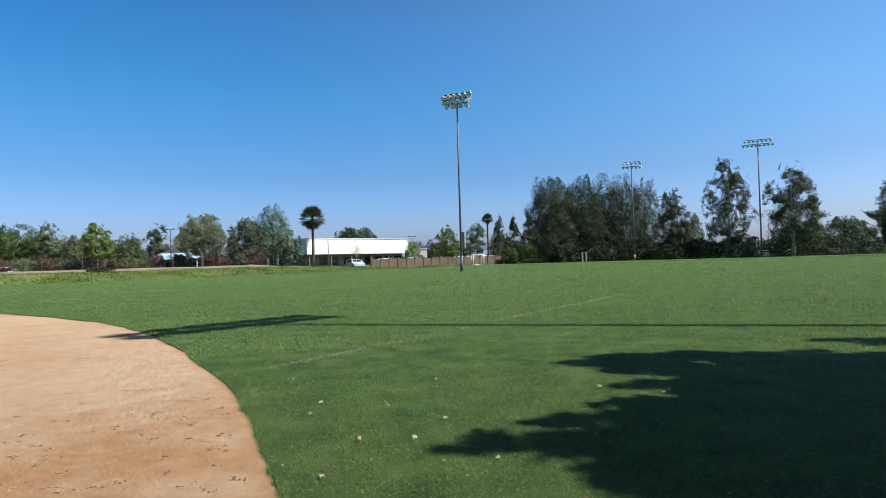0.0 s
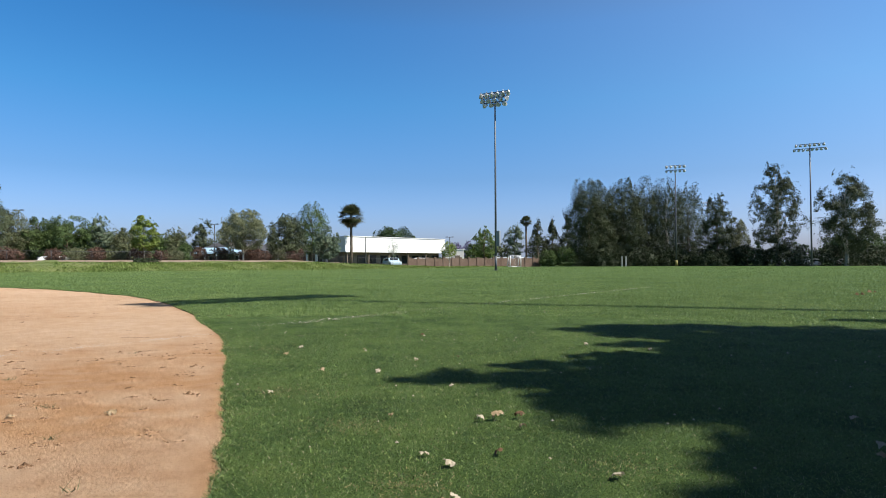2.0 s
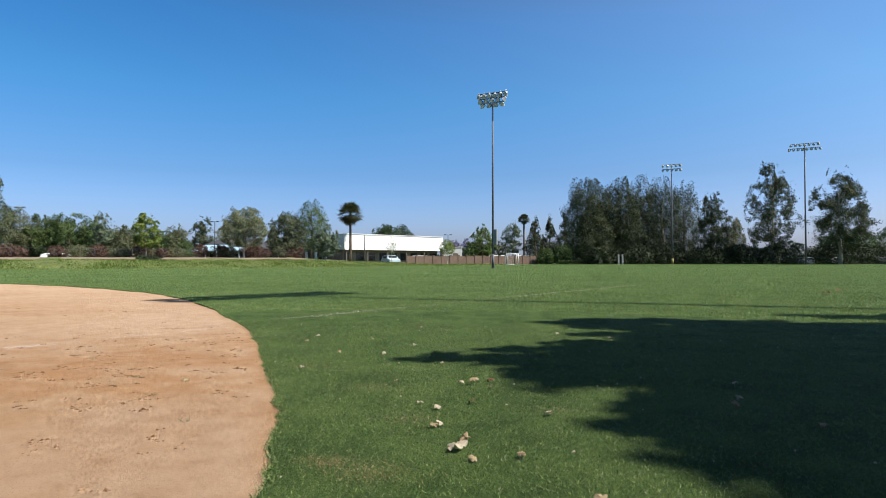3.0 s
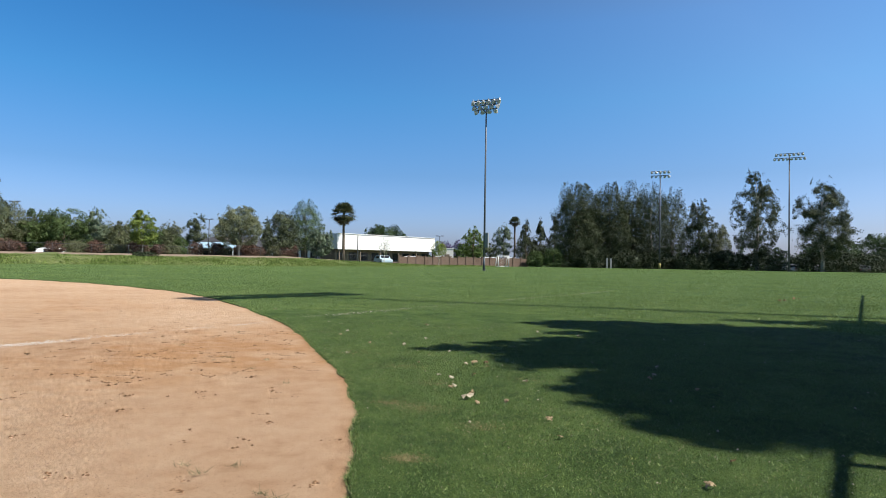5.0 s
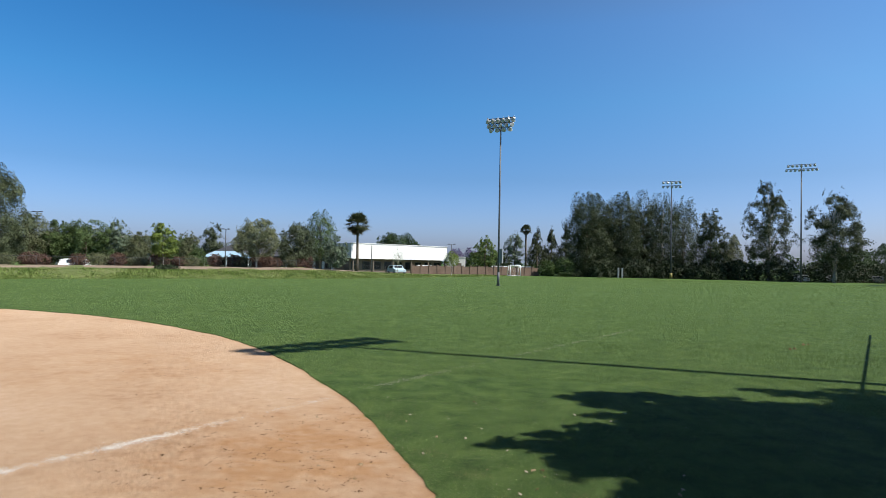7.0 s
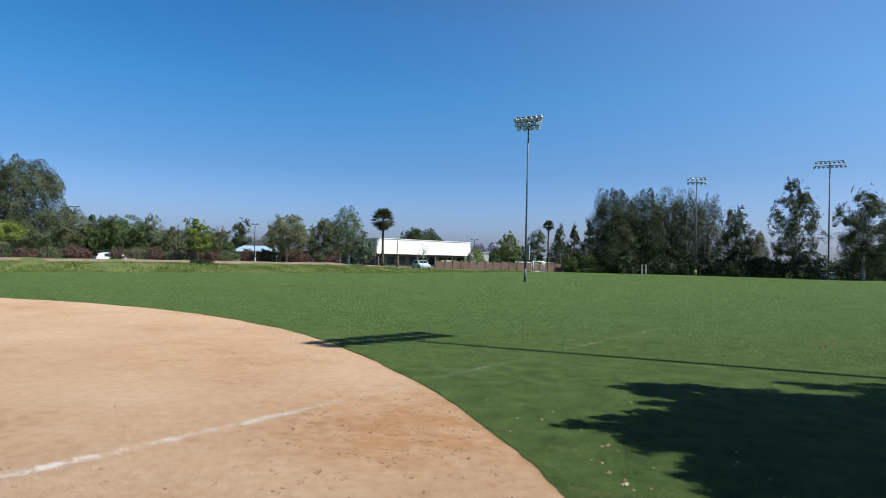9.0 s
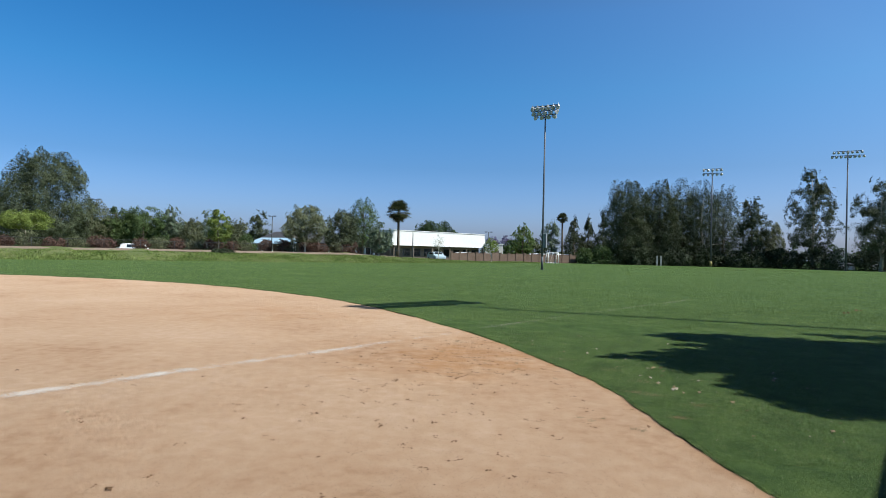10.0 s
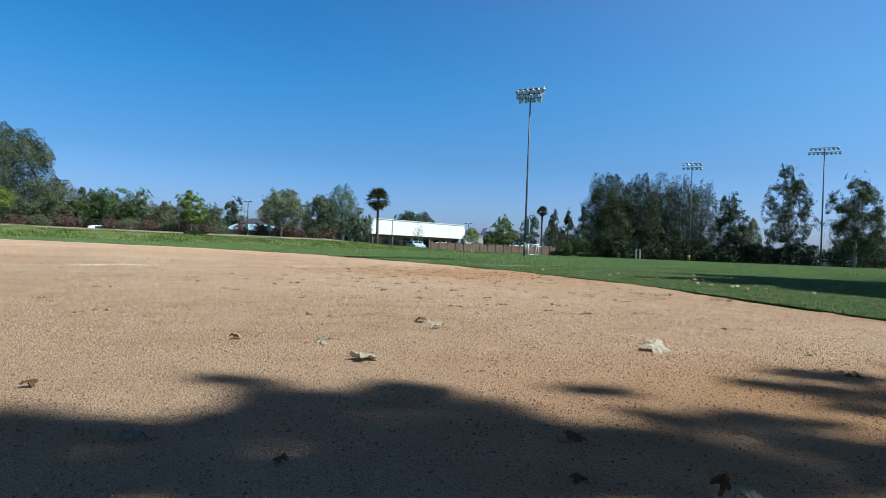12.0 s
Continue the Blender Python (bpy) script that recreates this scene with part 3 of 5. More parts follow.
def crown_mesh(name, kind, h, w, low, total, size, rng, lean=0.0, hang=0.0):
    """A crown of that many leaves: its outline swells and sinks in boughs, and noise gathers the leaves into clumps with gaps."""
    wide, sparse, lumpy = CROWNS[kind]
    levels, seed = np.linspace(0, 1, len(wide)), float(rng.integers(1, 400))
    spots, have = [], 0
    while have < total:
        n = total * 2
        z, a, q = rng.random(n), rng.uniform(0, 2 * np.pi, n), rng.random(n) ** 0.42
        reach = np.interp(z, levels, wide)
        way = np.stack([np.cos(a) * 2.2, np.sin(a) * 2.2, z * (h - low) / w * 4.6], -1)
        swell = np.clip(0.5 + 1.7 * (0.65 * vnoise3(way + seed, 1.0, 1) + 0.35 * vnoise3(way + seed, 0.42, 2) - 0.5), 0, 1)
        crest = np.clip(0.5 + 1.7 * (vnoise3(np.stack([np.cos(a), np.sin(a), 0 * a], -1) * q[:, None] * 2.6 + seed * 3, 1.0, 5) - 0.5), 0, 1)
        swell = 1.06 - lumpy * 0.6 + lumpy * 0.6 * swell
        r = reach * swell * q * w / 2
        p = np.stack([r * np.cos(a), r * np.sin(a), low + z * (h - low) * (1.0 - 0.3 * lumpy * (1 - crest))], -1)
        dense = gather(p, w, seed)
        keep = (rng.random(n) < np.clip((dense - sparse) * 9, 0.0012, 1)) & (rng.random(n) < 0.15 + reach * swell)
        spots.append(p[keep])
        have += int(keep.sum())
    p = np.concatenate(spots)[:total]
    # leaves face outwards from their clump and from the tree
    e, here = 0.03 * w, gather(p, w, seed)
    slope = -np.stack([gather(p + [e, 0, 0], w, seed) - here, gather(p + [0, e, 0], w, seed) - here, gather(p + [0, 0, e], w, seed) - here], -1)
    out = p * [1, 1, 0.6] - [0, 0, 0.6 * (low + 0.45 * (h - low))]
    face = 0.5 * out / (np.linalg.norm(out, axis=1)[:, None] + 1e-6) + 0.9 * slope / (np.linalg.norm(slope, axis=1)[:, None] + 1e-6) + [0, 0, 0.3] + rng.normal(0, 0.42, p.shape)
    along = np.cross(face, rng.normal(0, 1, p.shape) + [0, 0, 0.01 - hang])
    along /= np.linalg.norm(along, axis=1)[:, None] + 1e-9
    side = np.cross(face, along)
    side /= np.linalg.norm(side, axis=1)[:, None] + 1e-9
    s = size * rng.uniform(0.5, 1.4, total)[:, None]
    p[:, 0] += lean * p[:, 2]
    v = np.stack([p - along * s, p + along * s * 0.5 + side * s * 0.75, p + along * s * 0.6 - side * s * 0.7], 1)
    return mesh(name, v.reshape(-1, 3), np.arange(3 * total).reshape(-1, 3)), p


def tree(name, label, x, y, h, w, low, kind, leaves, seed, bark=None, count=46, per=80, size=0.17, trunk=0.0, z0=0.0, group="", lean=0.0, fine=1.0):
    rng = np.random.default_rng(seed)
    ob = thing(name, (x, y, z0), label, "tree", group)
    crown, p = crown_mesh("crown", kind, h, w * 1.1, low, int(count * per * 3.6 * fine), size * 0.48 / fine**0.5, rng, lean, 0.6 if kind == "airy" else 0.0)
    c = p[:: max(1, len(p) // 14)][:14] * [0.8, 0.8, 0.98]
    r0 = trunk or 0.014 * h + 0.05
    top = h * (0.93 if kind == "cone" else 0.72)
    pts = [(lean * z + 0.02 * h * (k > 0) * rng.uniform(-0.5, 0.5), 0.02 * h * (k > 0) * rng.uniform(-0.5, 0.5), z) for k, z in enumerate(np.linspace(-0.15, top, 6))]
    runs = [(pts, np.linspace(r0, r0 * 0.25, 6) * [1.25, 1, 1, 1, 1, 1])]
    for k in range(len(c)):
        tip = Vector(c[k])
        start = Vector(pts[0]).lerp(Vector(pts[5]), min(0.92, max(low / top * 0.7, (tip.z - 0.3 * h * rng.random()) / top)))
        bend = start.lerp(tip, 0.5) + Vector((0, 0, -0.03 * h if kind == "cone" else 0.03 * h))
        runs.append(([start, bend, tip], [r0 * 0.35, r0 * 0.22, r0 * 0.07]))
    part("trunk", tubes("trunk", runs, bark or M_BARK, 6), bark or M_BARK, ob)
    part("crown", crown, leaves, ob)
    return ob


def palm(label, x, y, h, w, seed):
    """A fan palm: a bare trunk, a skirt of dead fronds and a round head."""
    rng = np.random.default_rng(seed)
    ob = thing("palm_tree", (x, y, 0), label, "palm tree")
    head = h - w * 0.5
    part("trunk", tubes("trunk", [([(0, 0, -0.2), (0.05, 0, h * 0.3), (0, 0.05, h * 0.6), (0, 0, head)], [0.3, 0.21, 0.19, 0.22])], M_BARK, 8), M_BARK, ob)
    for name, tilt0, tilt1, count, mat, label2 in (("frond_head", -25, 86, 130, F_PALM, ""), ("dead_skirt", -75, -5, 80, F_DRY, "hanging dry brown fronds")):
        v, f = [], []
        for _ in range(count):
            a, e = rng.uniform(0, 2 * np.pi), radians(rng.uniform(tilt0, tilt1))
            d = Vector((math.cos(a) * math.cos(e), math.sin(a) * math.cos(e), math.sin(e)))
            side = Vector((-math.sin(a), math.cos(a), 0))
            up = side.cross(d)
            ln = w * 0.5 * rng.uniform(0.8, 1.08) * (0.7 if tilt1 < 0 else 1)
            hub = Vector((0, 0, head))
            mid = hub + d * ln * 0.5
            for k in range(9):
                b = (k - 4) / 4 * 1.05
                tip = mid + (d * math.cos(b) + side * math.sin(b)) * ln * 0.55 - Vector((0, 0, 0.18 * ln * rng.random()))
                q = side * 0.05 * w * 0.35 * math.cos(b) + d * 0.05 * w * 0.35 * math.sin(-b)
                n = len(v)
                v += [mid - q * 0.4, mid.lerp(tip, 0.5) - q + up * 0.02, tip, mid.lerp(tip, 0.5) + q]
                f.append((n, n + 1, n + 2, n + 3))
            n = len(v)
            v += [hub - side * 0.03, hub + side * 0.03, mid]
            f.append((n, n + 1, n + 2))
        part(name, mesh(name, [tuple(p) for p in v], f, mat), mat, ob, label2)
    return ob


# trees along the bank and behind the buildings
tree("pine_tree", "tall full olive-green pine behind the bank fence", -61.3, 62, 13.3, 11.0, 1.2, "pine", F_PINE, 1, count=130, per=110, size=0.24, fine=1.6)
tree("pine_tree", "dark pine standing behind a taller pine", -72, 62, 10.6, 8.5, 2.0, "pine", F_PINE, 2, count=70, per=90, size=0.24)
tree("young_tree", "small yellow-green young tree on the grassy bank", -52.7, 50, 4.3, 5.0, 2.2, "round", F_BRIGHT, 3, count=40, per=80, size=0.15, trunk=0.09, bark=M_PALEBARK, z0=0.6)
tree("olive_tree", "wide grey-olive tree behind the bank fence", -61.4, 70, 7.8, 6.2, 1.2, "oval", F_OLIVE, 4, count=60, per=90)
tree("broadleaf_tree", "dense dark green tree with layered leaves", -58.8, 72, 6.8, 5.0, 1.0, "round", F_MID, 5, count=55, per=85, size=0.2)
tree("broadleaf_tree", "dense dark green tree with layered leaves", -55.0, 72, 6.9, 6.4, 1.0, "round", F_MID, 6, count=70, per=85, size=0.2)
tree("eucalyptus_tree", "thin grey-green eucalyptus with a pale leaning trunk", -52.6, 75, 7.5, 3.8, 2.6, "airy", F_GREY, 7, count=50, per=60, bark=M_PALEBARK, lean=-0.03)
tree("broadleaf_tree", "dull green tree behind the bank shrubs", -50.0, 76, 5.6, 4.0, 0.8, "round", F_OLIVE, 8, count=40, per=70)
tree("eucalyptus_tree", "thin grey-green eucalyptus behind the bank", -53.6, 86, 7.6, 4.6, 2.2, "airy", F_GREY, 9, count=50, per=60)
tree("young_tree", "bright yellow-green young tree with a slim pale trunk", -36.9, 60, 5.2, 3.3, 1.5, "airy", F_BRIGHT, 10, count=42, per=80, size=0.14, trunk=0.08, bark=M_PALEBARK, z0=0.6)
tree("broadleaf_tree", "round dark tree behind a young tree", -46.0, 82, 6.2, 3.6, 1.0, "round", F_OLIVE, 11, count=36, per=70)
tree("eucalyptus_tree", "dark upright eucalyptus beside the low house", -48.8, 95, 8.2, 4.6, 1.5, "airy", F_PINE, 12, count=56, per=70)
tree("broadleaf_tree", "low dark green bushy tree beside the low house", -43.6, 80, 3.6, 3.0, 0.3, "round", F_MID, 13, count=30, per=70)
tree("ash_tree", "full olive-green tree with a pale straight trunk on the bank", -28.8, 66, 6.35, 5.8, 1.7, "oval", F_ASH, 14, count=80, per=100, size=0.14, trunk=0.13, bark=M_PALEBARK, z0=0.6)
tree("broadleaf_tree", "dense dark olive-green tree in front of the white building", -26.6, 74, 7.1, 5.4, 1.5, "round", F_PINE, 15, count=64, per=90, bark=M_PALEBARK)
tree("broadleaf_tree", "taller bright green tree behind a dense dark one", -26.6, 84, 9.7, 5.0, 2.0, "oval", F_MID, 16, count=56, per=70)
tree("eucalyptus_tree", "small grey-green tree in front of the white building", -20.6, 71, 5.2, 3.8, 1.2, "airy", F_GREY, 17, count=50, per=60, bark=M_PALEBARK)
palm("tall fan palm with a round head and brown skirt", -22.6, 90.6, 10.0, 4.5, 18)
tree("spreading_pine", "wide dark pine rising over the white roof", -21.8, 122, 8.4, 9.8, 3.2, "round", F_DARK, 19, count=60, per=90, size=0.24)
tree("young_tree", "almost leafless small tree beside the car park", -14.8, 84, 4.2, 2.2, 1.6, "airy", F_GREY, 20, count=24, per=9, size=0.1, trunk=0.07, bark=M_PALEBARK)
tree("young_tree", "small yellow-green tree at the building's corner", -7.0, 86, 3.8, 2.4, 1.6, "oval", F_BRIGHT, 21, count=26, per=40, size=0.12, trunk=0.06, bark=M_PALEBARK)
tree("broadleaf_tree", "light green tree behind the brown fence", -2.6, 106, 7.4, 5.0, 1.4, "airy", F_LIGHT, 22, count=60, per=70)
tree("eucalyptus_tree", "grey-green eucalyptus behind the soccer goal", 3.2, 125, 9.2, 4.6, 2.0, "airy", F_GREY, 23, count=60, per=70)
palm("slim fan palm rising over dark conifers", 6.0, 135, 11.4, 3.0, 24)
tree("conifer_tree", "dark pointed conifer beside the grove", 7.9, 124, 10.1, 6.6, 0.2, "cone", F_GROVE, 25, count=60, per=80, size=0.2)
tree("conifer_tree", "dark pointed conifer beside the grove", 11.0, 126, 10.8, 6.6, 0.2, "cone", F_GROVE, 26, count=60, per=80, size=0.2)
tree("conifer_tree", "dark pointed conifer beside the grove", 14.0, 125, 10.9, 6.6, 0.2, "cone", F_GROVE, 27, count=60, per=80, size=0.2)
tree("bush", "sunlit green bush at the foot of the grove", 8.6, 104, 3.0, 3.6, 0.1, "round", F_MID, 28, count=30, per=70)
tree("bush", "sunlit green bush at the foot of the grove", 11.6, 104, 3.5, 4.0, 0.1, "round", F_MID, 29, count=30, per=70)

for n, (fx, fy, fh, fw, leaves) in enumerate([(-66, 78, 6.2, 8, F_OLIVE), (-58, 84, 5.6, 8, F_PINE), (-51, 88, 5.4, 7, F_MID), (-40, 104, 5.2, 8, F_OLIVE), (-31, 108, 5.6, 8, F_PINE), (-4, 118, 4.6, 7, F_MID), (0, 124, 5.0, 6, F_PINE), (-74, 74, 6.5, 9, F_OLIVE), (-63, 90, 6.5, 10, F_PINE), (-70, 92, 7.0, 10, F_OLIVE), (-56, 96, 6.0, 9, F_MID), (-80, 60, 6.5, 9, F_PINE), (-86, 46, 7, 10, F_OLIVE)]):
    tree("background_tree", "dull green tree in the row behind the bank", fx, fy, fh, fw, 0.3, "round", leaves, 120 + n, count=40, per=55, size=0.24, group="background trees", fine=0.5)

for jx, jy, jh, jw in ((-10.2, 137.6, 5.6, 4.2), (-7.0, 138.5, 6.0, 5.0), (-4.4, 139.5, 5.0, 4.0)):
    tree("jacaranda_tree", "distant jacaranda in hazy lilac bloom", jx, jy, jh, jw, 1.0, "round", F_LILAC, int(jh * 40), count=36, per=70, group="jacaranda trees")
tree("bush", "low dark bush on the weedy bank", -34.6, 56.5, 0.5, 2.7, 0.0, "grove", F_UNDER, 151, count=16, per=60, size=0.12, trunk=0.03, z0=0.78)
# the grove at the far side of the field
G = "grove trees"
tree("grove_tree", "tall dense dark olive-green tree of the grove", 15.8, 107, 15.3, 9.4, 0.0, "grove", F_GROVE, 30, count=120, per=100, size=0.24, group=G, fine=1.5)
tree("grove_tree", "tall dense dark olive-green tree of the grove", 22.1, 109, 15.8, 9.0, 0.0, "grove", F_GROVE, 31, count=110, per=100, size=0.24, group=G, fine=1.5)
tree("grove_tree", "tall dense dark olive-green tree of the grove", 19.0, 112, 13.4, 9.0, 0.0, "grove", F_GROVE, 32, count=100, per=90, size=0.24, group=G, fine=1.5)
tree("grove_tree", "tall olive-green tree of the grove", 26.6, 111, 16.2, 8.6, 0.0, "grove", F_GROVE, 33, count=95, per=90, size=0.24, group=G, fine=1.5)
tree("grove_tree", "tall airy olive tree of the grove", 29.8, 110, 15.9, 7.4, 0.0, "grove", F_GROVE, 34, count=95, per=85, size=0.2, group=G, fine=1.4, bark=M_PALEBARK)
tree("grove_tree", "airy grey-olive tree of the grove", 34.0, 112, 15.6, 6.8, 0.0, "grove", F_GROVE, 35, count=95, per=80, size=0.2, group=G, fine=1.4)
tree("grove_tree", "airy dark olive tree of the grove", 37.0, 106, 12.5, 6.2, 0.8, "airy", F_GROVE, 36, count=85, per=80, size=0.2, group=G, fine=1.4)
tree("grove_tree", "low olive tree at the end of the grove", 41.6, 110, 8.5, 5.4, 0.4, "round", F_OLIVE, 37, count=60, per=80, size=0.2, group=G, fine=1.4)
tree("poplar_tree", "tall airy tree with gaps of sky in its crown", 46.0, 104, 17.7, 8.4, 2.2, "airy", F_GROVE, 38, count=150, per=70, size=0.19, bark=M_PALEBARK)
tree("poplar_tree", "tall wide airy tree beside a floodlight pole", 54.4, 100, 15.8, 10.4, 2.0, "airy", F_GROVE, 39, count=170, per=70, size=0.19, bark=M_PALEBARK)
tree("poplar_tree", "tall airy tree at the field's far corner", 60.5, 84, 12.4, 8.5, 1.5, "airy", F_GROVE, 40, count=150, per=75, size=0.19, bark=M_PALEBARK)
tree("broadleaf_tree", "low dark tree in the far row", 66.0, 118, 7.2, 9.0, 0.3, "round", F_DARK, 41, count=70, per=80, size=0.24)
tree("broadleaf_tree", "low dark tree in the far row", 76.0, 120, 7.5, 11.0, 0.3, "round", F_DARK, 42, count=80, per=80, size=0.26)
tree("broadleaf_tree", "low dark tree in the far row", 88.0, 118, 7.8, 12.0, 0.3, "round", F_DARK, 43, count=80, per=80, size=0.26)
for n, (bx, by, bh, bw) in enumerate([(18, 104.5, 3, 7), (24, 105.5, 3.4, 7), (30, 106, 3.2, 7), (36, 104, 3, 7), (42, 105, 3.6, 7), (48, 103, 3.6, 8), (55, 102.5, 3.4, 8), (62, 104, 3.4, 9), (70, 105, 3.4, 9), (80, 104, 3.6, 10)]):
    tree("undergrowth", "undergrowth coloured dark for the shade below the far trees", bx, by + 1.2, bh, bw * 1.15, 0.0, "grove", F_UNDER, 60 + n, count=36, per=60, size=0.24, group="undergrowth", fine=0.7)


# two big trees beside the infield, whose shade falls on the turf and the dirt
def shade_tree(label, foot, patches, h0, h1, seed, leaf, grain):
    """A broad park tree; its crown hangs over the patches (middle x, y and half widths) as the sun throws them on the ground."""
    rng = np.random.default_rng(seed)
    ob = thing("shade_tree", (*foot, 0), label, "tree")
    centres, spreads, sizes, counts = [], [], [], []
    for px, py, a, b, *thin in patches:
        # the crown thins out towards its tips
        thin = thin or ([0.5] if min(a, b) < 0.6 else [])
        step = min(grain, 0.7 * b)
        for u in np.arange(-a, a + 1e-6, step) + rng.uniform(-0.3, 0.3) * step:
            for v in np.arange(-b, b + 1e-6, step) + rng.uniform(-0.3, 0.3) * step:
                gx, gy = u + rng.uniform(-0.3, 0.3) * step, v + rng.uniform(-0.3, 0.3) * step
                if (gx / (a - 0.3 * step)) ** 2 + (gy / (b - 0.3 * step)) ** 2 > 1:
                    continue
                z = rng.uniform(h0, h1)
                k = z / SUN_DIR.z
                centres.append((px + gx + SUN_DIR.x * k - foot[0], py + gy + SUN_DIR.y * k - foot[1], z))
                spreads.append(0.95 * step)
                sizes.append(min(leaf, 0.45 * step))
                counts.append(int(4 + (thin[0] if thin else 1.0) * 12 * (step / sizes[-1]) ** 2))
    c = np.array(centres)
    mid = c.mean(0)
    runs = [([(0, 0, -0.2), (0.1, 0, 1.6), (mid[0] * 0.2, mid[1] * 0.2, 4.0), (mid[0] * 0.7, mid[1] * 0.7, h1 * 0.8)], [0.42, 0.3, 0.24, 0.1])]
    for k in range(0, len(c), max(1, len(c) // 16)):
        runs.append(([(mid[0] * 0.2, mid[1] * 0.2, 4.0), tuple((c[k] * [0.55, 0.55, 0.5]) + [0, 0, 2.2]), tuple(c[k])], [0.07, 0.035, 0.008]))
    part("trunk", tubes("trunk", runs, M_BARK, 7), M_BARK, ob)
    crown = leaf_cloud("crown", c, spreads, counts, sizes, rng, 0.6)
    part("crown", crown, F_SHADE, ob)
    return ob


shade_tree("large leafy park tree throwing shade on the turf", (12.5, 3.6), [
    (5.47, 5.29, 3.0, 2.3), (3.07, 5.19, 1.5, 1.5), (1.97, 4.89, 0.95, 0.95), (1.6, 7.1, 0.75, 0.22), (2.17, 7.34, 0.95, 0.34), (3.17, 7.19, 0.9, 0.5), (1.77, 6.74, 0.6, 0.3), (2.67, 6.49, 1.1, 0.5), (1.87, 6.09, 0.7, 0.2),
    (4.57, 8.24, 0.6, 0.15), (5.27, 7.99, 0.9, 0.3), (6.07, 8.49, 0.6, 0.15), (6.67, 7.89, 1.0, 0.5), (1.07, 5.19, 0.5, 0.15), (0.62, 4.71, 0.7, 0.2), (0.32, 4.54, 0.5, 0.12), (1.17, 4.39, 0.7, 0.5), (0.72, 5.04, 0.35, 0.12, 0.6),
    # the patches past x 7.5 are added out of view to block skylight
    (0.97, 3.94, 0.3, 0.34), (2.37, 4.19, 1.1, 0.8), (1.62, 4.09, 0.55, 0.45), (1.97, 3.54, 0.55, 0.32), (2.12, 2.94, 0.66, 0.55), (1.95, 3.2, 0.48, 0.42), (2.22, 2.19, 0.78, 0.5), (1.22, 2.97, 0.28, 0.11, 0.6), (1.87, 2.59, 0.6, 0.5), (2.87, 3.09, 1.0, 0.9), (4.37, 2.39, 1.6, 1.2), (7.17, 3.49, 2.3, 2.0), (9.67, 5.39, 2.4, 2.2), (11.37, 2.79, 2.6, 2.6), (7.87, -0.01, 2.5, 1.8), (1.5, 3.18, 0.42, 0.34), (1.5, 2.72, 0.4, 0.36), (1.66, 2.3, 0.36, 0.38), (2.3, 3.5, 0.9, 0.7), (2.6, 2.6, 0.9, 0.8)], 5.9, 10.5, 81, 0.14, 0.34)
shade_tree("large leafy park tree throwing shade on the dirt", (6.0, -5.8), [
    (-2.20, -4.27, 1.8, 1.75), (1.20, -5.47, 2.4, 2.0), (-2.95, -2.60, 0.75, 0.5), (-2.22, -2.13, 0.26, 0.1), (-2.00, -1.77, 0.09, 0.055, 0.6), (-1.68, -1.78, 0.11, 0.075), (-1.82, -1.87, 0.1, 0.06), (-1.76, -2.00, 0.2, 0.12),
    (-1.49, -1.94, 0.1, 0.085), (-1.34, -1.67, 0.08, 0.05), (-1.23, -1.84, 0.1, 0.07), (-1.10, -1.90, 0.09, 0.045), (-0.76, -1.37, 0.14, 0.08), (-0.88, -1.68, 0.11, 0.05), (-1.03, -1.98, 0.08, 0.055, 0.6), (-1.34, -2.12, 0.08, 0.06, 0.5),
    (-1.91, -2.26, 0.46, 0.17), (-2.36, -2.21, 0.3, 0.16), (-2.01, -2.08, 0.14, 0.07, 0.7), (-1.76, -2.10, 0.24, 0.1), (-1.01, -2.04, 0.28, 0.13, 0.3), (-0.86, -1.54, 0.2, 0.1, 0.25), (-1.61, -1.86, 0.16, 0.07), (-1.86, -1.86, 0.12, 0.06, 0.6), (-1.47, -2.16, 0.1, 0.1, 0.8), (-1.36, -2.08, 0.14, 0.1, 0.7), (-1.31, -1.94, 0.1, 0.06, 0.7), (-0.45, -1.90, 0.4, 0.2), (0.30, -1.60, 0.5, 0.25), (-0.20, -1.19, 0.3, 0.09), (-0.80, -3.77, 1.4, 0.95), (-1.49, -2.03, 0.16, 0.1), (-1.25, -1.99, 0.17, 0.09), (-1.08, -1.81, 0.13, 0.06, 0.6), (-0.95, -1.93, 0.16, 0.07), (-0.12, -1.36, 0.4, 0.15), (-0.22, -1.08, 0.2, 0.06), (0.22, -1.16, 0.32, 0.1), (0.0, -1.66, 0.5, 0.2), (0.65, -1.45, 0.45, 0.22)], 5.5, 7.4, 82, 0.08, 0.2)
# unseen trees added behind and beside the field to block part of the sky
for n, (px, py, ph, pw) in enumerate([(-14, -20, 12, 11), (-3, -17, 13, 12), (8, -16, 12, 11), (18, -10, 13, 12), (22, 2, 12, 11), (-26, -26, 12, 12)]):
    tree("skylight_screen_tree", "added leafy tree, unseen behind the ball field, that blocks skylight", px, py, ph, pw, 2.2, "round", F_MID, 140 + n, count=40, per=50, size=0.36, group="park trees", fine=0.3)


# ---- the grassy bank along the field's edge ----
BANK = [Vector(p) for p in ((-78, 2), (-60, 22), (-48, 34), (-42, 41), (-36, 48), (-27, 55.6), (-17.3, 64.6), (-8.7, 79), (-2, 91), (4, 103))]
LENGTHS = [0.0]
for p, q in zip(BANK, BANK[1:]):
    LENGTHS.append(LENGTHS[-1] + (q - p).length)


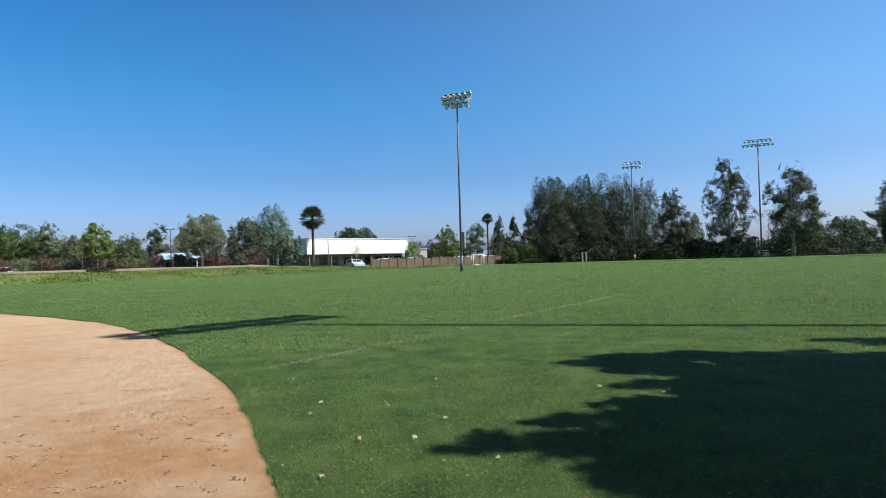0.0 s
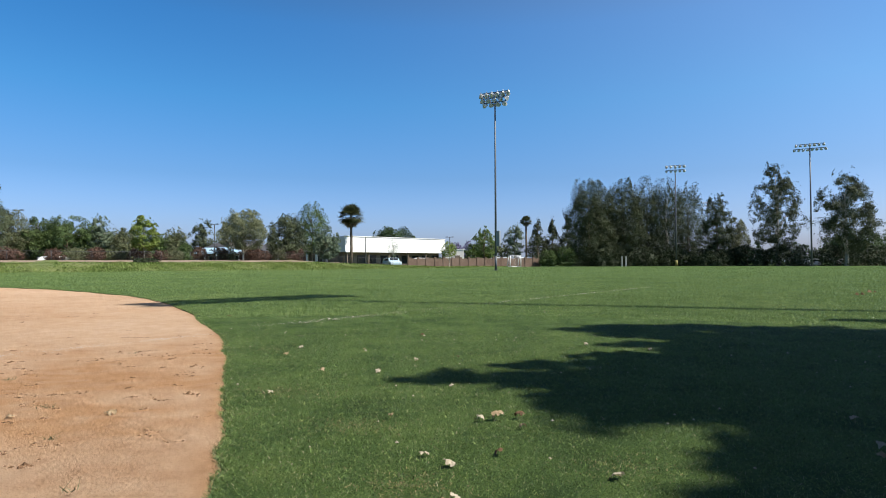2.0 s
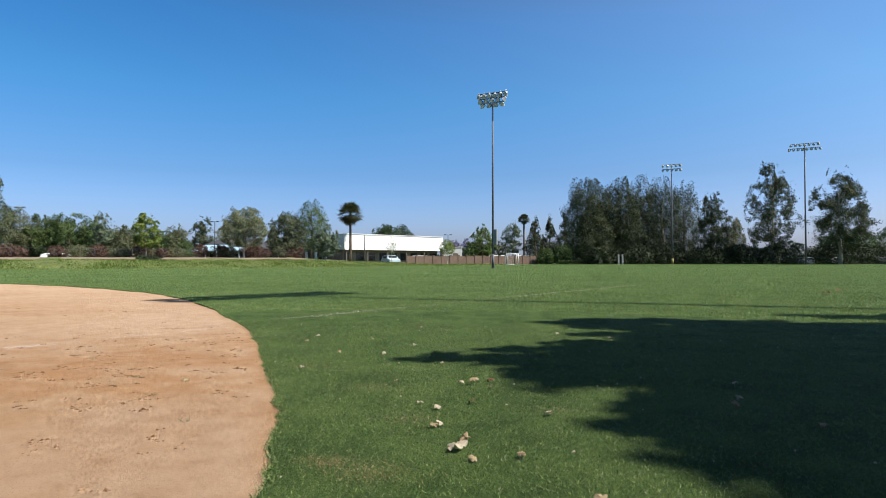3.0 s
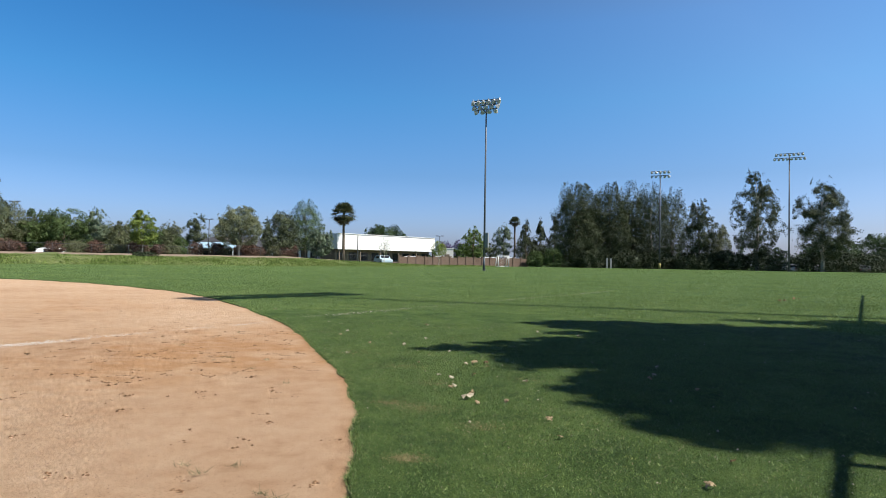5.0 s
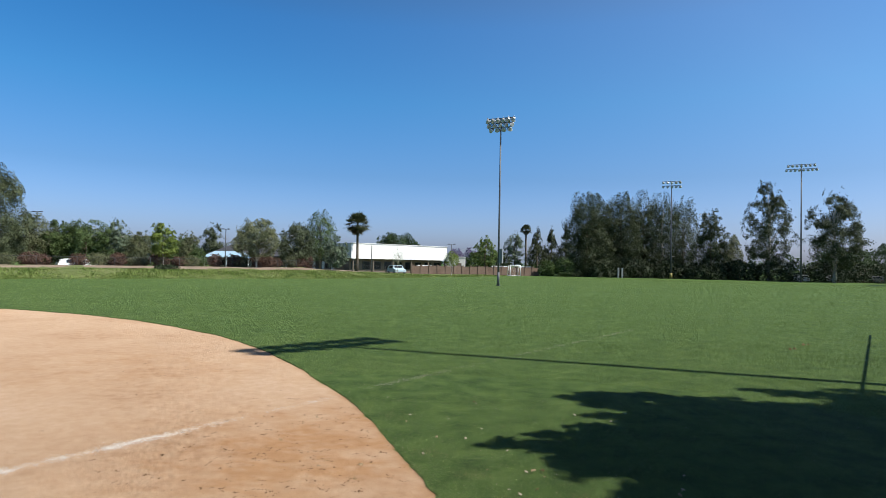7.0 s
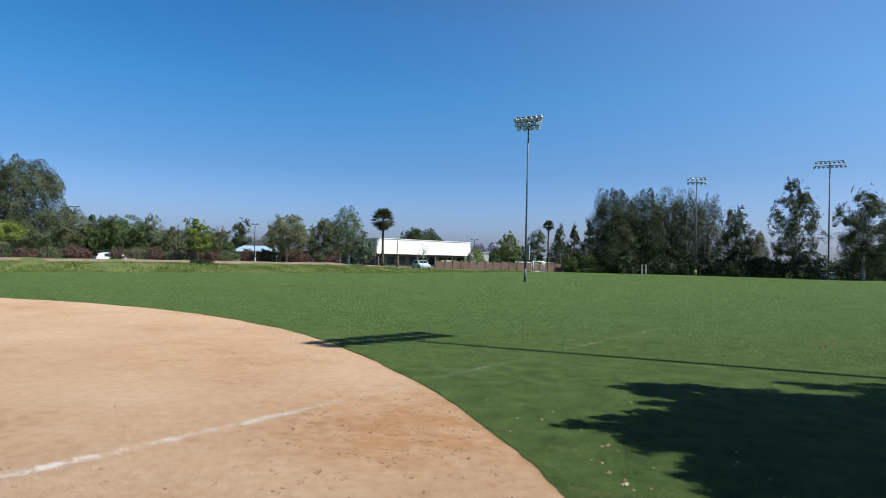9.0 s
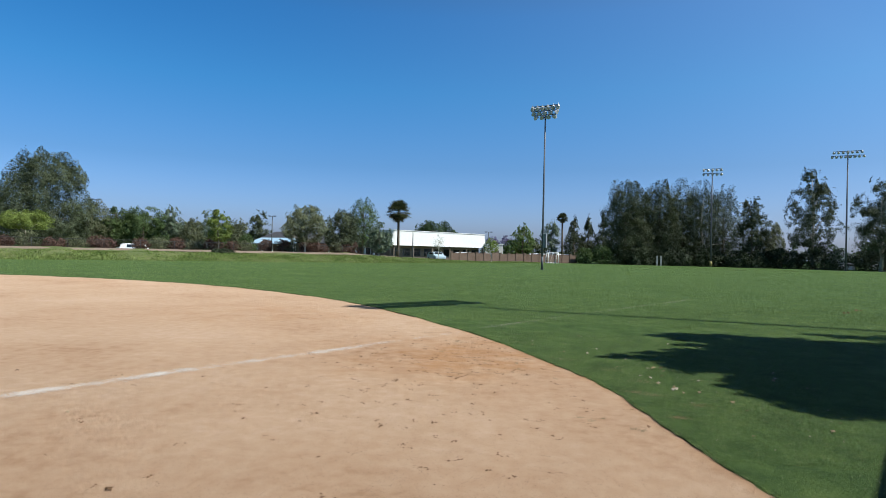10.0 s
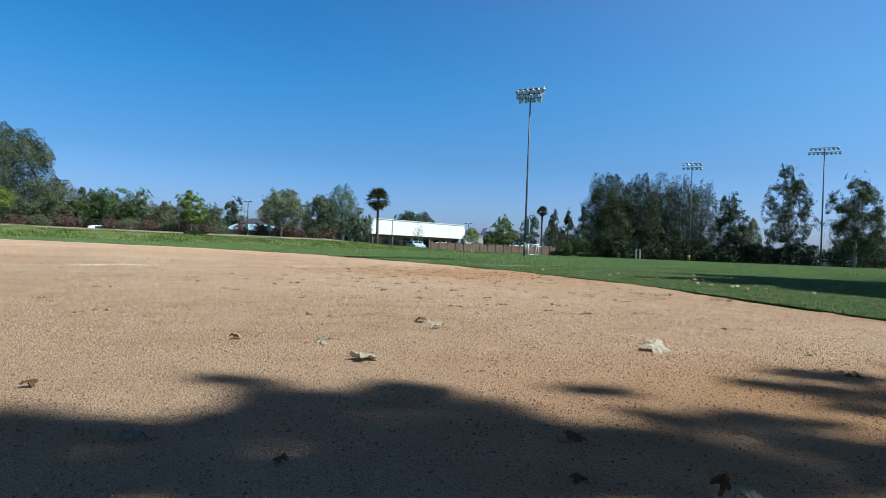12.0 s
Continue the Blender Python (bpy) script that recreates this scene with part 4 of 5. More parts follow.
def bank_point(s, d):
    """The place s metres along the bank's foot and d metres behind it."""
    s = min(max(s, 0.0), LENGTHS[-1] - 0.01)
    k = max(n for n in range(len(LENGTHS) - 1) if LENGTHS[n] <= s)
    f = (s - LENGTHS[k]) / (LENGTHS[k + 1] - LENGTHS[k])
    # the direction blends from leg to leg, so that the bank bends softly
    here, after, before = BANK[k + 1] - BANK[k], BANK[min(k + 2, len(BANK) - 1)] - BANK[min(k + 1, len(BANK) - 2)], BANK[max(k, 1)] - BANK[max(k - 1, 0)]
    d0, d1, d2 = here.normalized(), after.normalized(), before.normalized()
    way = (d0.lerp((d0 + d1) / 2, max(0, 2 * f - 1)) if f > 0.5 else d0.lerp((d0 + d2) / 2, max(0, 1 - 2 * f))).normalized()
    p = BANK[k].lerp(BANK[k + 1], f)
    return p + Vector((-way.y, way.x)) * d


def bank_top(s):
    return 0.78 * min(1.0, max(0.12, (LENGTHS[-1] - 16 - s) / 28)) if s < LENGTHS[-1] - 16 else 0.78 * 0.12


PROFILE = ((-0.3, -0.02), (0, 0.02), (0.5, 0.22), (1.2, 0.45), (2.2, 0.72), (3.2, 0.88), (4.2, 0.98), (6, 1.12), (8, 1.25), (10, 1.3), (13, 1.2), (18, 0.8), (30, 0.2), (45, -0.1))


def bank_height(s, d):
    prof = np.interp(d, [a for a, _ in PROFILE], [b for _, b in PROFILE])
    return bank_top(s) * prof


verts, faces = [], []
stations = np.arange(0, LENGTHS[-1], 0.8)
for s in stations:
    for d, _ in PROFILE:
        p = bank_point(s, d)
        wob = float(vnoise(p.x, p.y, 2.3, 51) - 0.5) * 0.25 + float(vnoise(p.x, p.y, 0.7, 52) - 0.5) * 0.12 if 0.2 < d < 12 else 0.0
        verts.append((p.x, p.y, bank_height(s, d) * (1 + wob)))
k = len(PROFILE)
for a in range(len(stations) - 1):
    for b in range(k - 1):
        faces.append((a * k + b, (a + 1) * k + b, (a + 1) * k + b + 1, a * k + b + 1))
bank = new("embankment", mesh("embankment", verts, faces, M_BANK, True))
tagged(bank, "low weedy earth bank along the field's edge", "bank", kind="structure")

verts, faces = [], []
for n, s in enumerate(np.arange(10, 96, 0.4)):
    wide = 1.7 * float(vnoise(s, 0, 4, 53)) + 0.9 * float(vnoise(s, 0, 1.1, 57))
    for d in (4.3 + wide, 7.2, 9.5, 13.0):
        p = bank_point(s, d)
        verts.append((p.x, p.y, bank_height(s, d) + (0.05 if d > 7 else -0.02) + 0.04 * float(vnoise(p.x, p.y, 1.1, 54))))
    if n:
        for b in range(3):
            faces.append((4 * n - 4 + b, 4 * n + b, 4 * n + b + 1, 4 * n - 3 + b))
tagged(new("bare_path", mesh("bare_path", verts, faces, M_MULCH, True)), "strip of bare tan soil on top of the bank", "dirt path", kind="structure")

rng = np.random.default_rng(9)
N = 90000
ss, dd = rng.uniform(14, LENGTHS[-1] - 6, N), np.minimum(rng.uniform(-0.25, 4.9, N), rng.uniform(-0.25, 12, N))
pts = [bank_point(a, b) for a, b in zip(ss, dd)]
px, py = np.array([p.x for p in pts]), np.array([p.y for p in pts])
keep = rng.random(N) < 0.25 + 0.9 * vnoise(px, py, 1.6, 55) * np.where(dd > 4.2, 0.35, 1.0)
verts, faces = [], []
for sx, dx_, x0, y0 in zip(ss[keep], dd[keep], px[keep], py[keep]):
    z0, h, w = bank_height(sx, dx_), rng.uniform(0.05, 0.17) * (0.4 + 1.0 * float(vnoise(x0, y0, 1.3, 56))), rng.uniform(0.03, 0.07)
    a, lx, ly = rng.uniform(0, 6.28), rng.uniform(-0.12, 0.12), rng.uniform(-0.12, 0.12)
    n = len(verts)
    verts += [(x0 - math.cos(a) * w, y0 - math.sin(a) * w, z0 - 0.03), (x0 + math.cos(a) * w, y0 + math.sin(a) * w, z0 - 0.03), (x0 + lx, y0 + ly, z0 + h)]
    faces.append((n, n + 1, n + 2))
tagged(new("weeds", mesh("weeds", verts, faces, M_WEED)), "rank yellow-green weeds covering the bank", "weeds", kind="stuff")


# ---- chain-link fence with its shrubs ----
def wire_fence(name, label, spots, height, mat, wire=0.012, gap=0.3):
    """A chain-link fence through the spots (x, y, z): a post at each, rails and crossing wires."""
    ob = thing(name, spots[0], label, "fence", kind="")
    o = Vector(spots[0])
    runs = []
    for p in spots:
        q = Vector(p) - o
        part("post", tubes("post", [([q + Vector((0, 0, -0.2)), q + Vector((0, 0, height + 0.06))], [0.026, 0.024])], mat, 6), mat, ob)
    for p, q in zip(spots, spots[1:]):
        a, b = Vector(p) - o, Vector(q) - o
        part("top_rail", tubes("top_rail", [([a + Vector((0, 0, height)), b + Vector((0, 0, height))], [0.017, 0.017])], mat, 5), mat, ob)
        n = max(1, int((b - a).length / gap))
        rise = int(height / gap)
        for k in range(-rise, n):
            for up in (1, -1):
                t0, t1 = max(0, k), min(n, k + rise)
                if t1 <= t0:
                    continue
                z0, z1 = (t0 - k) / rise * height, (t1 - k) / rise * height
                if up < 0:
                    z0, z1 = height - z0, height - z1
                runs.append(([a.lerp(b, t0 / n) + Vector((0, 0, z0)), a.lerp(b, t1 / n) + Vector((0, 0, z1))], [wire / 2, wire / 2]))
    part("wire_mesh", tubes("wire_mesh", runs, mat, 3), mat, ob, "grey diamond wire mesh")
    return ob


fence_spots = []
for s in np.arange(8, LENGTHS[-1] - 26, 3.0):
    p = bank_point(s, 9)
    fence_spots.append((p.x, p.y, bank_height(s, 9)))
wire_fence("chain_link_fence", "low grey chain-link fence along the top of the bank", fence_spots, 0.95, M_DARKSTEEL, 0.007)

for n, s in enumerate(np.arange(24, LENGTHS[-1] - 40, 1.9)):
    q = np.random.default_rng(300 + n)
    p = bank_point(s + q.uniform(-0.7, 0.7), 11.3 + q.uniform(-0.6, 1.2))
    if q.random() < 0.05:
        continue
    red = q.random() < 0.68
    h, w = q.uniform(1.1, 1.8), q.uniform(1.9, 3.3)
    ob = thing("shrub", (p.x, p.y, bank_height(s, 11)), "dark reddish shrub behind the chain-link fence" if red else "dull green shrub behind the chain-link fence", "shrub", "fence shrubs")
    leaves, p = crown_mesh("foliage", "round", h, w, 0.05, 3000, 0.06, q)
    c = p[::170]
    part("stems", tubes("stems", [([(0, 0, -0.1), tuple(c[k] * 0.5), tuple(c[k])], [0.03, 0.02, 0.008]) for k in range(0, 17, 3)], M_BARK, 4), M_BARK, ob)
    part("foliage", leaves, F_RED if red else F_OLIVE, ob)


# ---- floodlight poles ----
def floodlight(parent, at, yaw, pitch, size=0.24):
    """A floodlight on its yoke: a deep round housing with a visor; the reflector is a sub-part."""
    m = pose(*at, 0, 0, yaw) @ pose(0, 0, 0, 90 - pitch, 0, 0)
    bm = bmesh.new()
    rings = [(0.0, 0.34), (0.08, 0.42), (0.30, 0.62), (0.62, 0.95), (0.70, 1.04), (0.72, 1.04)]
    loops = []
    for d, r in rings:
        loops.append([bm.verts.new((math.cos(k * math.pi / 6) * r * size, math.sin(k * math.pi / 6) * r * size, (0.4 - d) * size * 1.7)) for k in range(12)])
    bm.faces.new(loops[0])
    for a, b in zip(loops, loops[1:]):
        for k in range(12):
            bm.faces.new((a[k], b[k], b[(k + 1) % 12], a[(k + 1) % 12]))
    # visor over the upper half of the mouth
    edge = [v for v in loops[-1]]
    lip = [bm.verts.new(v.co + Vector((0, 0, -0.42 * size * math.sin(k * math.pi / 6)))) for k, v in enumerate(edge[:7])]
    for k in range(6):
        bm.faces.new((edge[k], edge[k + 1], lip[k + 1], lip[k]))
    box(bm, (0.05, 0.05, size * 1.1), (0, size * 0.75, size * 0.3))
    for v in bm.verts:
        v.co = m @ v.co
    ob = part("floodlight", bm, M_LAMPBACK, parent)
    disc = bmesh.new()
    bmesh.ops.create_circle(disc, cap_ends=True, segments=12, radius=size * 0.97, matrix=m @ Matrix.Translation((0, 0, -0.44 * size)))
    part("reflector", disc, M_GLASSFRONT, ob, "dark round glass front")
    return ob


def light_pole(label, at, height, arms, mat=M_STEEL, r0=0.15, turn=0.0, cabinet=False, pad=False, lamp=0.24):
    """arms: rows of (z below the top, half width, number of lamps, yaw, spread of yaw, pitch)."""
    ob = thing("floodlight_pole", at, label, "floodlight pole", "floodlight poles", turn)
    part("pole", tubes("pole", [([(0, 0, 0), (0, 0, height * 0.5), (0, 0, height)], [r0, r0 * 0.8, r0 * 0.62])], mat, 12), mat, ob)
    base = boxed((r0 * 3.4, r0 * 3.4, 0.04), (0, 0, 0.05), bevel=0.008)
    part("base_plate", base, mat, ob)
    for k in range(4):
        a = math.pi / 4 + k * math.pi / 2
        part("bolt", tubes("bolt", [([(math.cos(a) * r0 * 1.5, math.sin(a) * r0 * 1.5, 0.03), (math.cos(a) * r0 * 1.5, math.sin(a) * r0 * 1.5, 0.14)], [0.02, 0.02])], mat, 6), mat, ob)
    for down, half, count, yaw, fan, pitch in arms:
        part("crossarm", boxed((2 * half + 0.2, 0.09, 0.09), (0, -0.06, height - down), bevel=0.01), mat, ob)
        for k in range(count):
            u = -1 + 2 * k / (count - 1)
            floodlight(ob, (u * half, -0.1, height - down - 0.16), yaw + fan * u, pitch, lamp)
    if cabinet:
        cab = part("cabinet", boxed((0.34, 0.26, 1.35), (0.27, -0.12, 2.75), bevel=0.02), M_PANEL, ob, "pale grey electrical cabinet")
        part("cabinet_door", boxed((0.28, 0.012, 1.24), (0.27, -0.257, 2.75), bevel=0.004), M_PANEL, cab)
        part("cabinet_bracket", boxed((0.12, 0.05, 0.05), (0.1, -0.05, 3.2)), mat, cab)
        part("pole_sleeve", tubes("pole_sleeve", [([(0, 0, 0.06), (0, 0, 1.25)], [r0 * 1.12, r0 * 1.08])], M_STEEL, 12), M_STEEL, ob, "grey steel lower sleeve")
    if pad:
        part("pole_pad", tubes("pole_pad", [([(0, 0, 0.08), (0, 0, 1.0)], [r0 * 1.9, r0 * 1.9])], M_YELLOW, 10), M_YELLOW, ob, "dull yellow protective pad")
    return ob


M_YELLOW = surface("yellow_vinyl", [(0.216, 0.180, 0.060), (0.288, 0.240, 0.084)], (1, 10), 0.6)
light_pole("tall grey steel floodlight pole standing in the field", (0.0, 52.5, 0), 15.5, [(0.05, 1.25, 6, 25, 25, 30), (0.5, 1.15, 5, 40, 40, 34), (0.9, 0.95, 4, 10, 30, 30)], r0=0.10, turn=-20, cabinet=True, lamp=0.25)
light_pole("grey floodlight pole in front of the grove", (29.6, 103.6, 0), 17.0, [(0.1, 1.4, 5, -20, 25, 28), (0.85, 1.4, 5, -35, 25, 28)], r0=0.13, turn=-20, pad=True, lamp=0.25)
light_pole("grey floodlight pole between tall airy trees", (47.8, 97, 0), 18.9, [(0.1, 1.85, 7, 0, 20, 28), (0.8, 2.1, 8, -15, 20, 28)], r0=0.14, turn=-22, lamp=0.22)
light_pole("distant floodlight pole beyond the trees", (57.0, 170, 0), 17.3, [(0.1, 1.1, 4, 10, 20, 28), (1.0, 1.1, 4, 10, 20, 28)], r0=0.17)
light_pole("tall floodlight pole near the park trees", (11.3, 8.15, 0), 20.2, [(0.1, 1.65, 7, -60, 20, 28), (0.9, 1.65, 7, 120, 20, 28)], r0=0.14, turn=47.8, lamp=0.3)

# tall fence beside the foul ground, out along the park trees
rail_h = 3.0
k = rail_h / SUN_DIR.z
start, end = Vector((-1.1, -3.6)), Vector((11.75, 17.8))
spots = [(start.lerp(end, f).x + SUN_DIR.x * k, start.lerp(end, f).y + SUN_DIR.y * k, 0) for f in np.linspace(0, 0.86, 8)]
side_fence = thing("side_fence", spots[0], "tall grey pipe fence along the foul ground", "fence")
o = Vector(spots[0])
for p in spots:
    q = Vector(p) - o
    part("post", tubes("post", [([q + Vector((0, 0, -0.1)), q + Vector((0, 0, rail_h))], [0.03, 0.03])], M_STEEL, 7), M_STEEL, side_fence)
last = Vector((end.x + SUN_DIR.x * k, end.y + SUN_DIR.y * k, 0)) - o
part("top_rail", tubes("top_rail", [([Vector((0, 0, rail_h)), last + Vector((0, 0, rail_h))], [0.028, 0.028])], M_STEEL, 8), M_STEEL, side_fence)


# ---- buildings ----
def window(parent, at, w, h, mat_frame):
    ob = part("window", boxed((w + 0.12, 0.08, h + 0.12), at, bevel=0.01), mat_frame, parent)
    part("pane", boxed((w, 0.02, h), (at[0], at[1] - 0.045, at[2])), M_GLASS, ob)
    return ob


school = thing("school_building", (-17.3, 101.2, 0), "long white flat-roofed building with a deep fascia", "building", turn=49.6)
part("wall", boxed((21.0, 6.4, 2.5), (0, 3.9, 1.25)), M_SHADEWALL, school, "shaded tan lower wall")
slope = bmesh.new()
rim = [(-11.0, -0.6, 2.5), (11.0, -0.6, 2.5), (11.0, -0.3, 5.0), (-11.0, -0.3, 5.0), (-11.0, 7.4, 5.0), (11.0, 7.4, 5.0), (11.0, 7.4, 2.5), (-11.0, 7.4, 2.5)]
sv = [slope.verts.new(p) for p in rim]
for f in ((0, 1, 2, 3), (3, 2, 5, 4), (4, 5, 6, 7), (7, 6, 1, 0), (1, 6, 5, 2), (0, 3, 4, 7)):
    slope.faces.new([sv[n] for n in f])
part("roof", slope, M_STUCCO, school, "white metal roof front")
part("eaves_gutter", boxed((22.1, 0.14, 0.14), (0, -0.66, 2.52), bevel=0.02), M_WHITEPAINT, school)
part("roof_edge", boxed((22.1, 0.12, 0.1), (0, -0.36, 5.02), bevel=0.02), M_WHITEPAINT, school)
for n in range(9):
    window(school, (-9.4 + 2.35 * n, 0.66, 1.35), 1.4, 1.2, M_DARKSTEEL)
for n in range(6):
    part("column", boxed((0.2, 0.2, 2.5), (-10.5 + 4.2 * n, -0.35, 1.25), bevel=0.02), M_SHADEWALL, school)
annex = thing("annex", (-8.0, 108.6, 0), "small white block beside the long white building", "building", turn=12)
part("wall", boxed((3.4, 6.0, 3.1), (0, 3.0, 1.55), bevel=0.03), M_STUCCO, annex)
part("roof", boxed((3.6, 6.2, 0.12), (0, 3.0, 3.16), bevel=0.02), M_WHITEPAINT, annex)
part("door", boxed((0.95, 0.06, 2.05), (0.5, -0.02, 1.03), bevel=0.01), M_SHADEWALL, annex)


def hip_roof(w, d, low, high, inset):
    bm = bmesh.new()
    a = [bm.verts.new(p) for p in ((-w / 2, -d / 2, low), (w / 2, -d / 2, low), (w / 2, d / 2, low), (-w / 2, d / 2, low))]
    b = [bm.verts.new(p) for p in ((-w / 2, -d / 2, low - 0.15), (w / 2, -d / 2, low - 0.15), (w / 2, d / 2, low - 0.15), (-w / 2, d / 2, low - 0.15))]
    r = [bm.verts.new((-w / 2 + inset, 0, high)), bm.verts.new((w / 2 - inset, 0, high))]
    bm.faces.new((a[0], a[1], r[1], r[0]))
    bm.faces.new((a[2], a[3], r[0], r[1]))
    bm.faces.new((a[1], a[2], r[1]))
    bm.faces.new((a[3], a[0], r[0]))
    for k in range(4):
        bm.faces.new((b[k], b[(k + 1) % 4], a[(k + 1) % 4], a[k]))
    bm.faces.new(b[::-1])
    return bm


lodge = thing("lodge", (-42.7, 95, 0), "low building with a dark hip roof and pale blue canopy", "building", turn=4)
part("wall", boxed((9.5, 6.0, 2.6), (0, 0.4, 1.3)), M_SHADEWALL, lodge)
part("roof", hip_roof(10.6, 7.4, 2.85, 4.4, 2.4), M_ROOF, lodge, "dark shingle hip roof")
can = bmesh.new()
cv = [can.verts.new(p) for p in ((-5.6, -5.2, 2.32), (2.4, -5.2, 2.36), (2.4, -3.4, 3.3), (-4.2, -3.4, 3.25), (-5.6, -5.2, 2.20), (2.4, -5.2, 2.24), (2.4, -3.4, 3.18), (-4.2, -3.4, 3.13))]
for f in ((0, 1, 2, 3), (7, 6, 5, 4), (0, 4, 5, 1), (1, 5, 6, 2), (2, 6, 7, 3), (3, 7, 4, 0)):
    can.faces.new([cv[k] for k in f])
part("canopy", can, M_BLUEMETAL, lodge, "pale blue sloping metal canopy")
for n in range(5):
    part("post", boxed((0.14, 0.14, 2.26), (-5.2 + 1.8 * n, -5.0, 1.13), bevel=0.01), M_WHITEPAINT, lodge)
for n in range(4):
    window(lodge, (-3.2 + 2.1 * n, -2.62, 1.4), 1.1, 1.0, M_WHITEPAINT)
house = thing("house", (-34.0, 97, 0), "low house with a dark roof and white columns", "house", turn=3)
part("wall", boxed((14.0, 7.0, 2.5), (1.5, 0.6, 1.25)), M_SHADEWALL, house)
part("roof", hip_roof(15.5, 8.6, 2.6, 3.9, 3.0), M_ROOF, house, "dark shingle hip roof")
for n in range(6):
    part("column", boxed((0.34, 0.34, 2.42), (-1.4 + 1.55 * n, -3.6, 1.21), bevel=0.02), M_WHITEPAINT, house, "white square column")
for n in range(4):
    window(house, (-2.8 + 2.6 * n, -2.92, 1.35), 1.2, 1.1, M_WHITEPAINT)

# brown block wall at the far end of the field
wall_a, wall_b = Vector((-14.4, 96.0, 0)), Vector((7.3, 105.0, 0))
run = wall_b - wall_a
block = thing("block_wall", wall_a, "brown block wall at the field's far end", "wall", turn=math.degrees(math.atan2(run.y, run.x)))
bays = 16
for n in range(bays):
    step = run.length / bays
    part("panel", boxed((step - 0.32, 0.16, 1.42 + 0.04 * (n % 3)), (step * (n + 0.5), 0, 0.71 + 0.02 * (n % 3)), bevel=0.01), M_BROWNWALL, block)
    part("pier", boxed((0.34, 0.3, 1.55), (step * n, 0, 0.775), bevel=0.015), M_BROWNWALL, block)
    part("cap", boxed((0.42, 0.38, 0.08), (step * n, 0, 1.59), bevel=0.01), M_BROWNWALL, block)


# ---- soccer goal ----
goal = thing("soccer_goal", (1.9, 99.0, 0), "white-framed soccer goal at the field's far end", "soccer goal", turn=22)
GW, GH, GD = 1.9, 1.8, 1.3
for name, a, b in (("post", (0, 0, 0), (0, 0, GH)), ("post", (GW, 0, 0), (GW, 0, GH)), ("crossbar", (0, 0, GH), (GW, 0, GH)), ("top_stay", (0, 0, GH), (0, GD * 0.5, GH)), ("top_stay", (GW, 0, GH), (GW, GD * 0.5, GH)),
                   ("back_stay", (0, GD * 0.5, GH), (0, GD, 0)), ("back_stay", (GW, GD * 0.5, GH), (GW, GD, 0)), ("ground_bar", (0, 0, 0.05), (0, GD, 0.05)), ("ground_bar", (GW, 0, 0.05), (GW, GD, 0.05)), ("back_bar", (0, GD, 0.05), (GW, GD, 0.05))):
    part(name, tubes(name, [([a, b], [0.065, 0.065])], M_WHITEPAINT, 8), M_WHITEPAINT, goal)
net = []
for k in range(13):
    u = GW * k / 12
    net.append(([(u, GD * 0.5, GH), (u, GD, 0.05)], [0.006, 0.006]))
for k in range(9):
    f = k / 8
    net.append(([(0, GD * (0.5 + 0.5 * f), GH * (1 - f) + 0.05 * f), (GW, GD * (0.5 + 0.5 * f), GH * (1 - f) + 0.05 * f)], [0.006, 0.006]))
part("net", tubes("net", net, M_NET, 3), M_NET, goal, "pale cord net")


# ---- parked vehicles ----
def car(label, at, turn, paint, tall=1.5, long=4.4):
    ob = thing("parked_car", at, label, "car", "parked cars", turn)
    bm = bmesh.new()
    outline = [(-0.5, 0.30), (0.5, 0.30), (0.5, 0.52), (0.47, 0.60), (0.28, 0.64), (0.17, 0.97), (0.10, 1.0), (-0.30, 1.0), (-0.42, 0.92), (-0.49, 0.64), (-0.5, 0.45)]
    sides = []
    for w in (-0.86, 0.86):
        sides.append([bm.verts.new((u * long, w * (0.86 if v > 0.8 else 1.0), v * tall)) for u, v in outline])
    n = len(outline)
    bm.faces.new(sides[0][::-1])
    bm.faces.new(sides[1])
    for k in range(n):
        bm.faces.new((sides[0][k], sides[0][(k + 1) % n], sides[1][(k + 1) % n], sides[1][k]))
    bmesh.ops.recalc_face_normals(bm, faces=bm.faces)
    bmesh.ops.bevel(bm, geom=list(bm.edges), offset=0.05, segments=2, affect="EDGES")
    part("body", bm, paint, ob)
    for w in (-1, 1):
        part("side_window", boxed((long * 0.42, 0.02, tall * 0.22), (-long * 0.09, w * 0.80, tall * 0.82), (w * 9, 0, 0), 0.008), M_GLASS, ob)
        for u in (-0.31, 0.32):
            wheel = part("wheel", tubes("wheel", [([(u * long, w * 0.70, 0.32), (u * long, w * 0.90, 0.32)], [0.32, 0.32])], M_RUBBER, 16), M_RUBBER, ob)
            part("rim", tubes("rim", [([(u * long, w * 0.89, 0.32), (u * long, w * 0.915, 0.32)], [0.19, 0.17])], M_STEEL, 12), M_STEEL, wheel)
        part("headlight", boxed((0.03, 0.32, 0.12), (long * 0.497, w * 0.58, tall * 0.47), bevel=0.008), M_LENS, ob)
        part("tail_light", boxed((0.03, 0.26, 0.14), (-long * 0.497, w * 0.6, tall * 0.5), bevel=0.008), M_TAIL, ob)
    part("windscreen", boxed((0.02, 1.28, tall * 0.36), (long * 0.235, 0, tall * 0.80), (0, -24, 0), 0.008), M_GLASS, ob)
    part("rear_window", boxed((0.02, 1.2, tall * 0.26), (-long * 0.462, 0, tall * 0.78), (0, 14, 0), 0.008), M_GLASS, ob)
    return ob


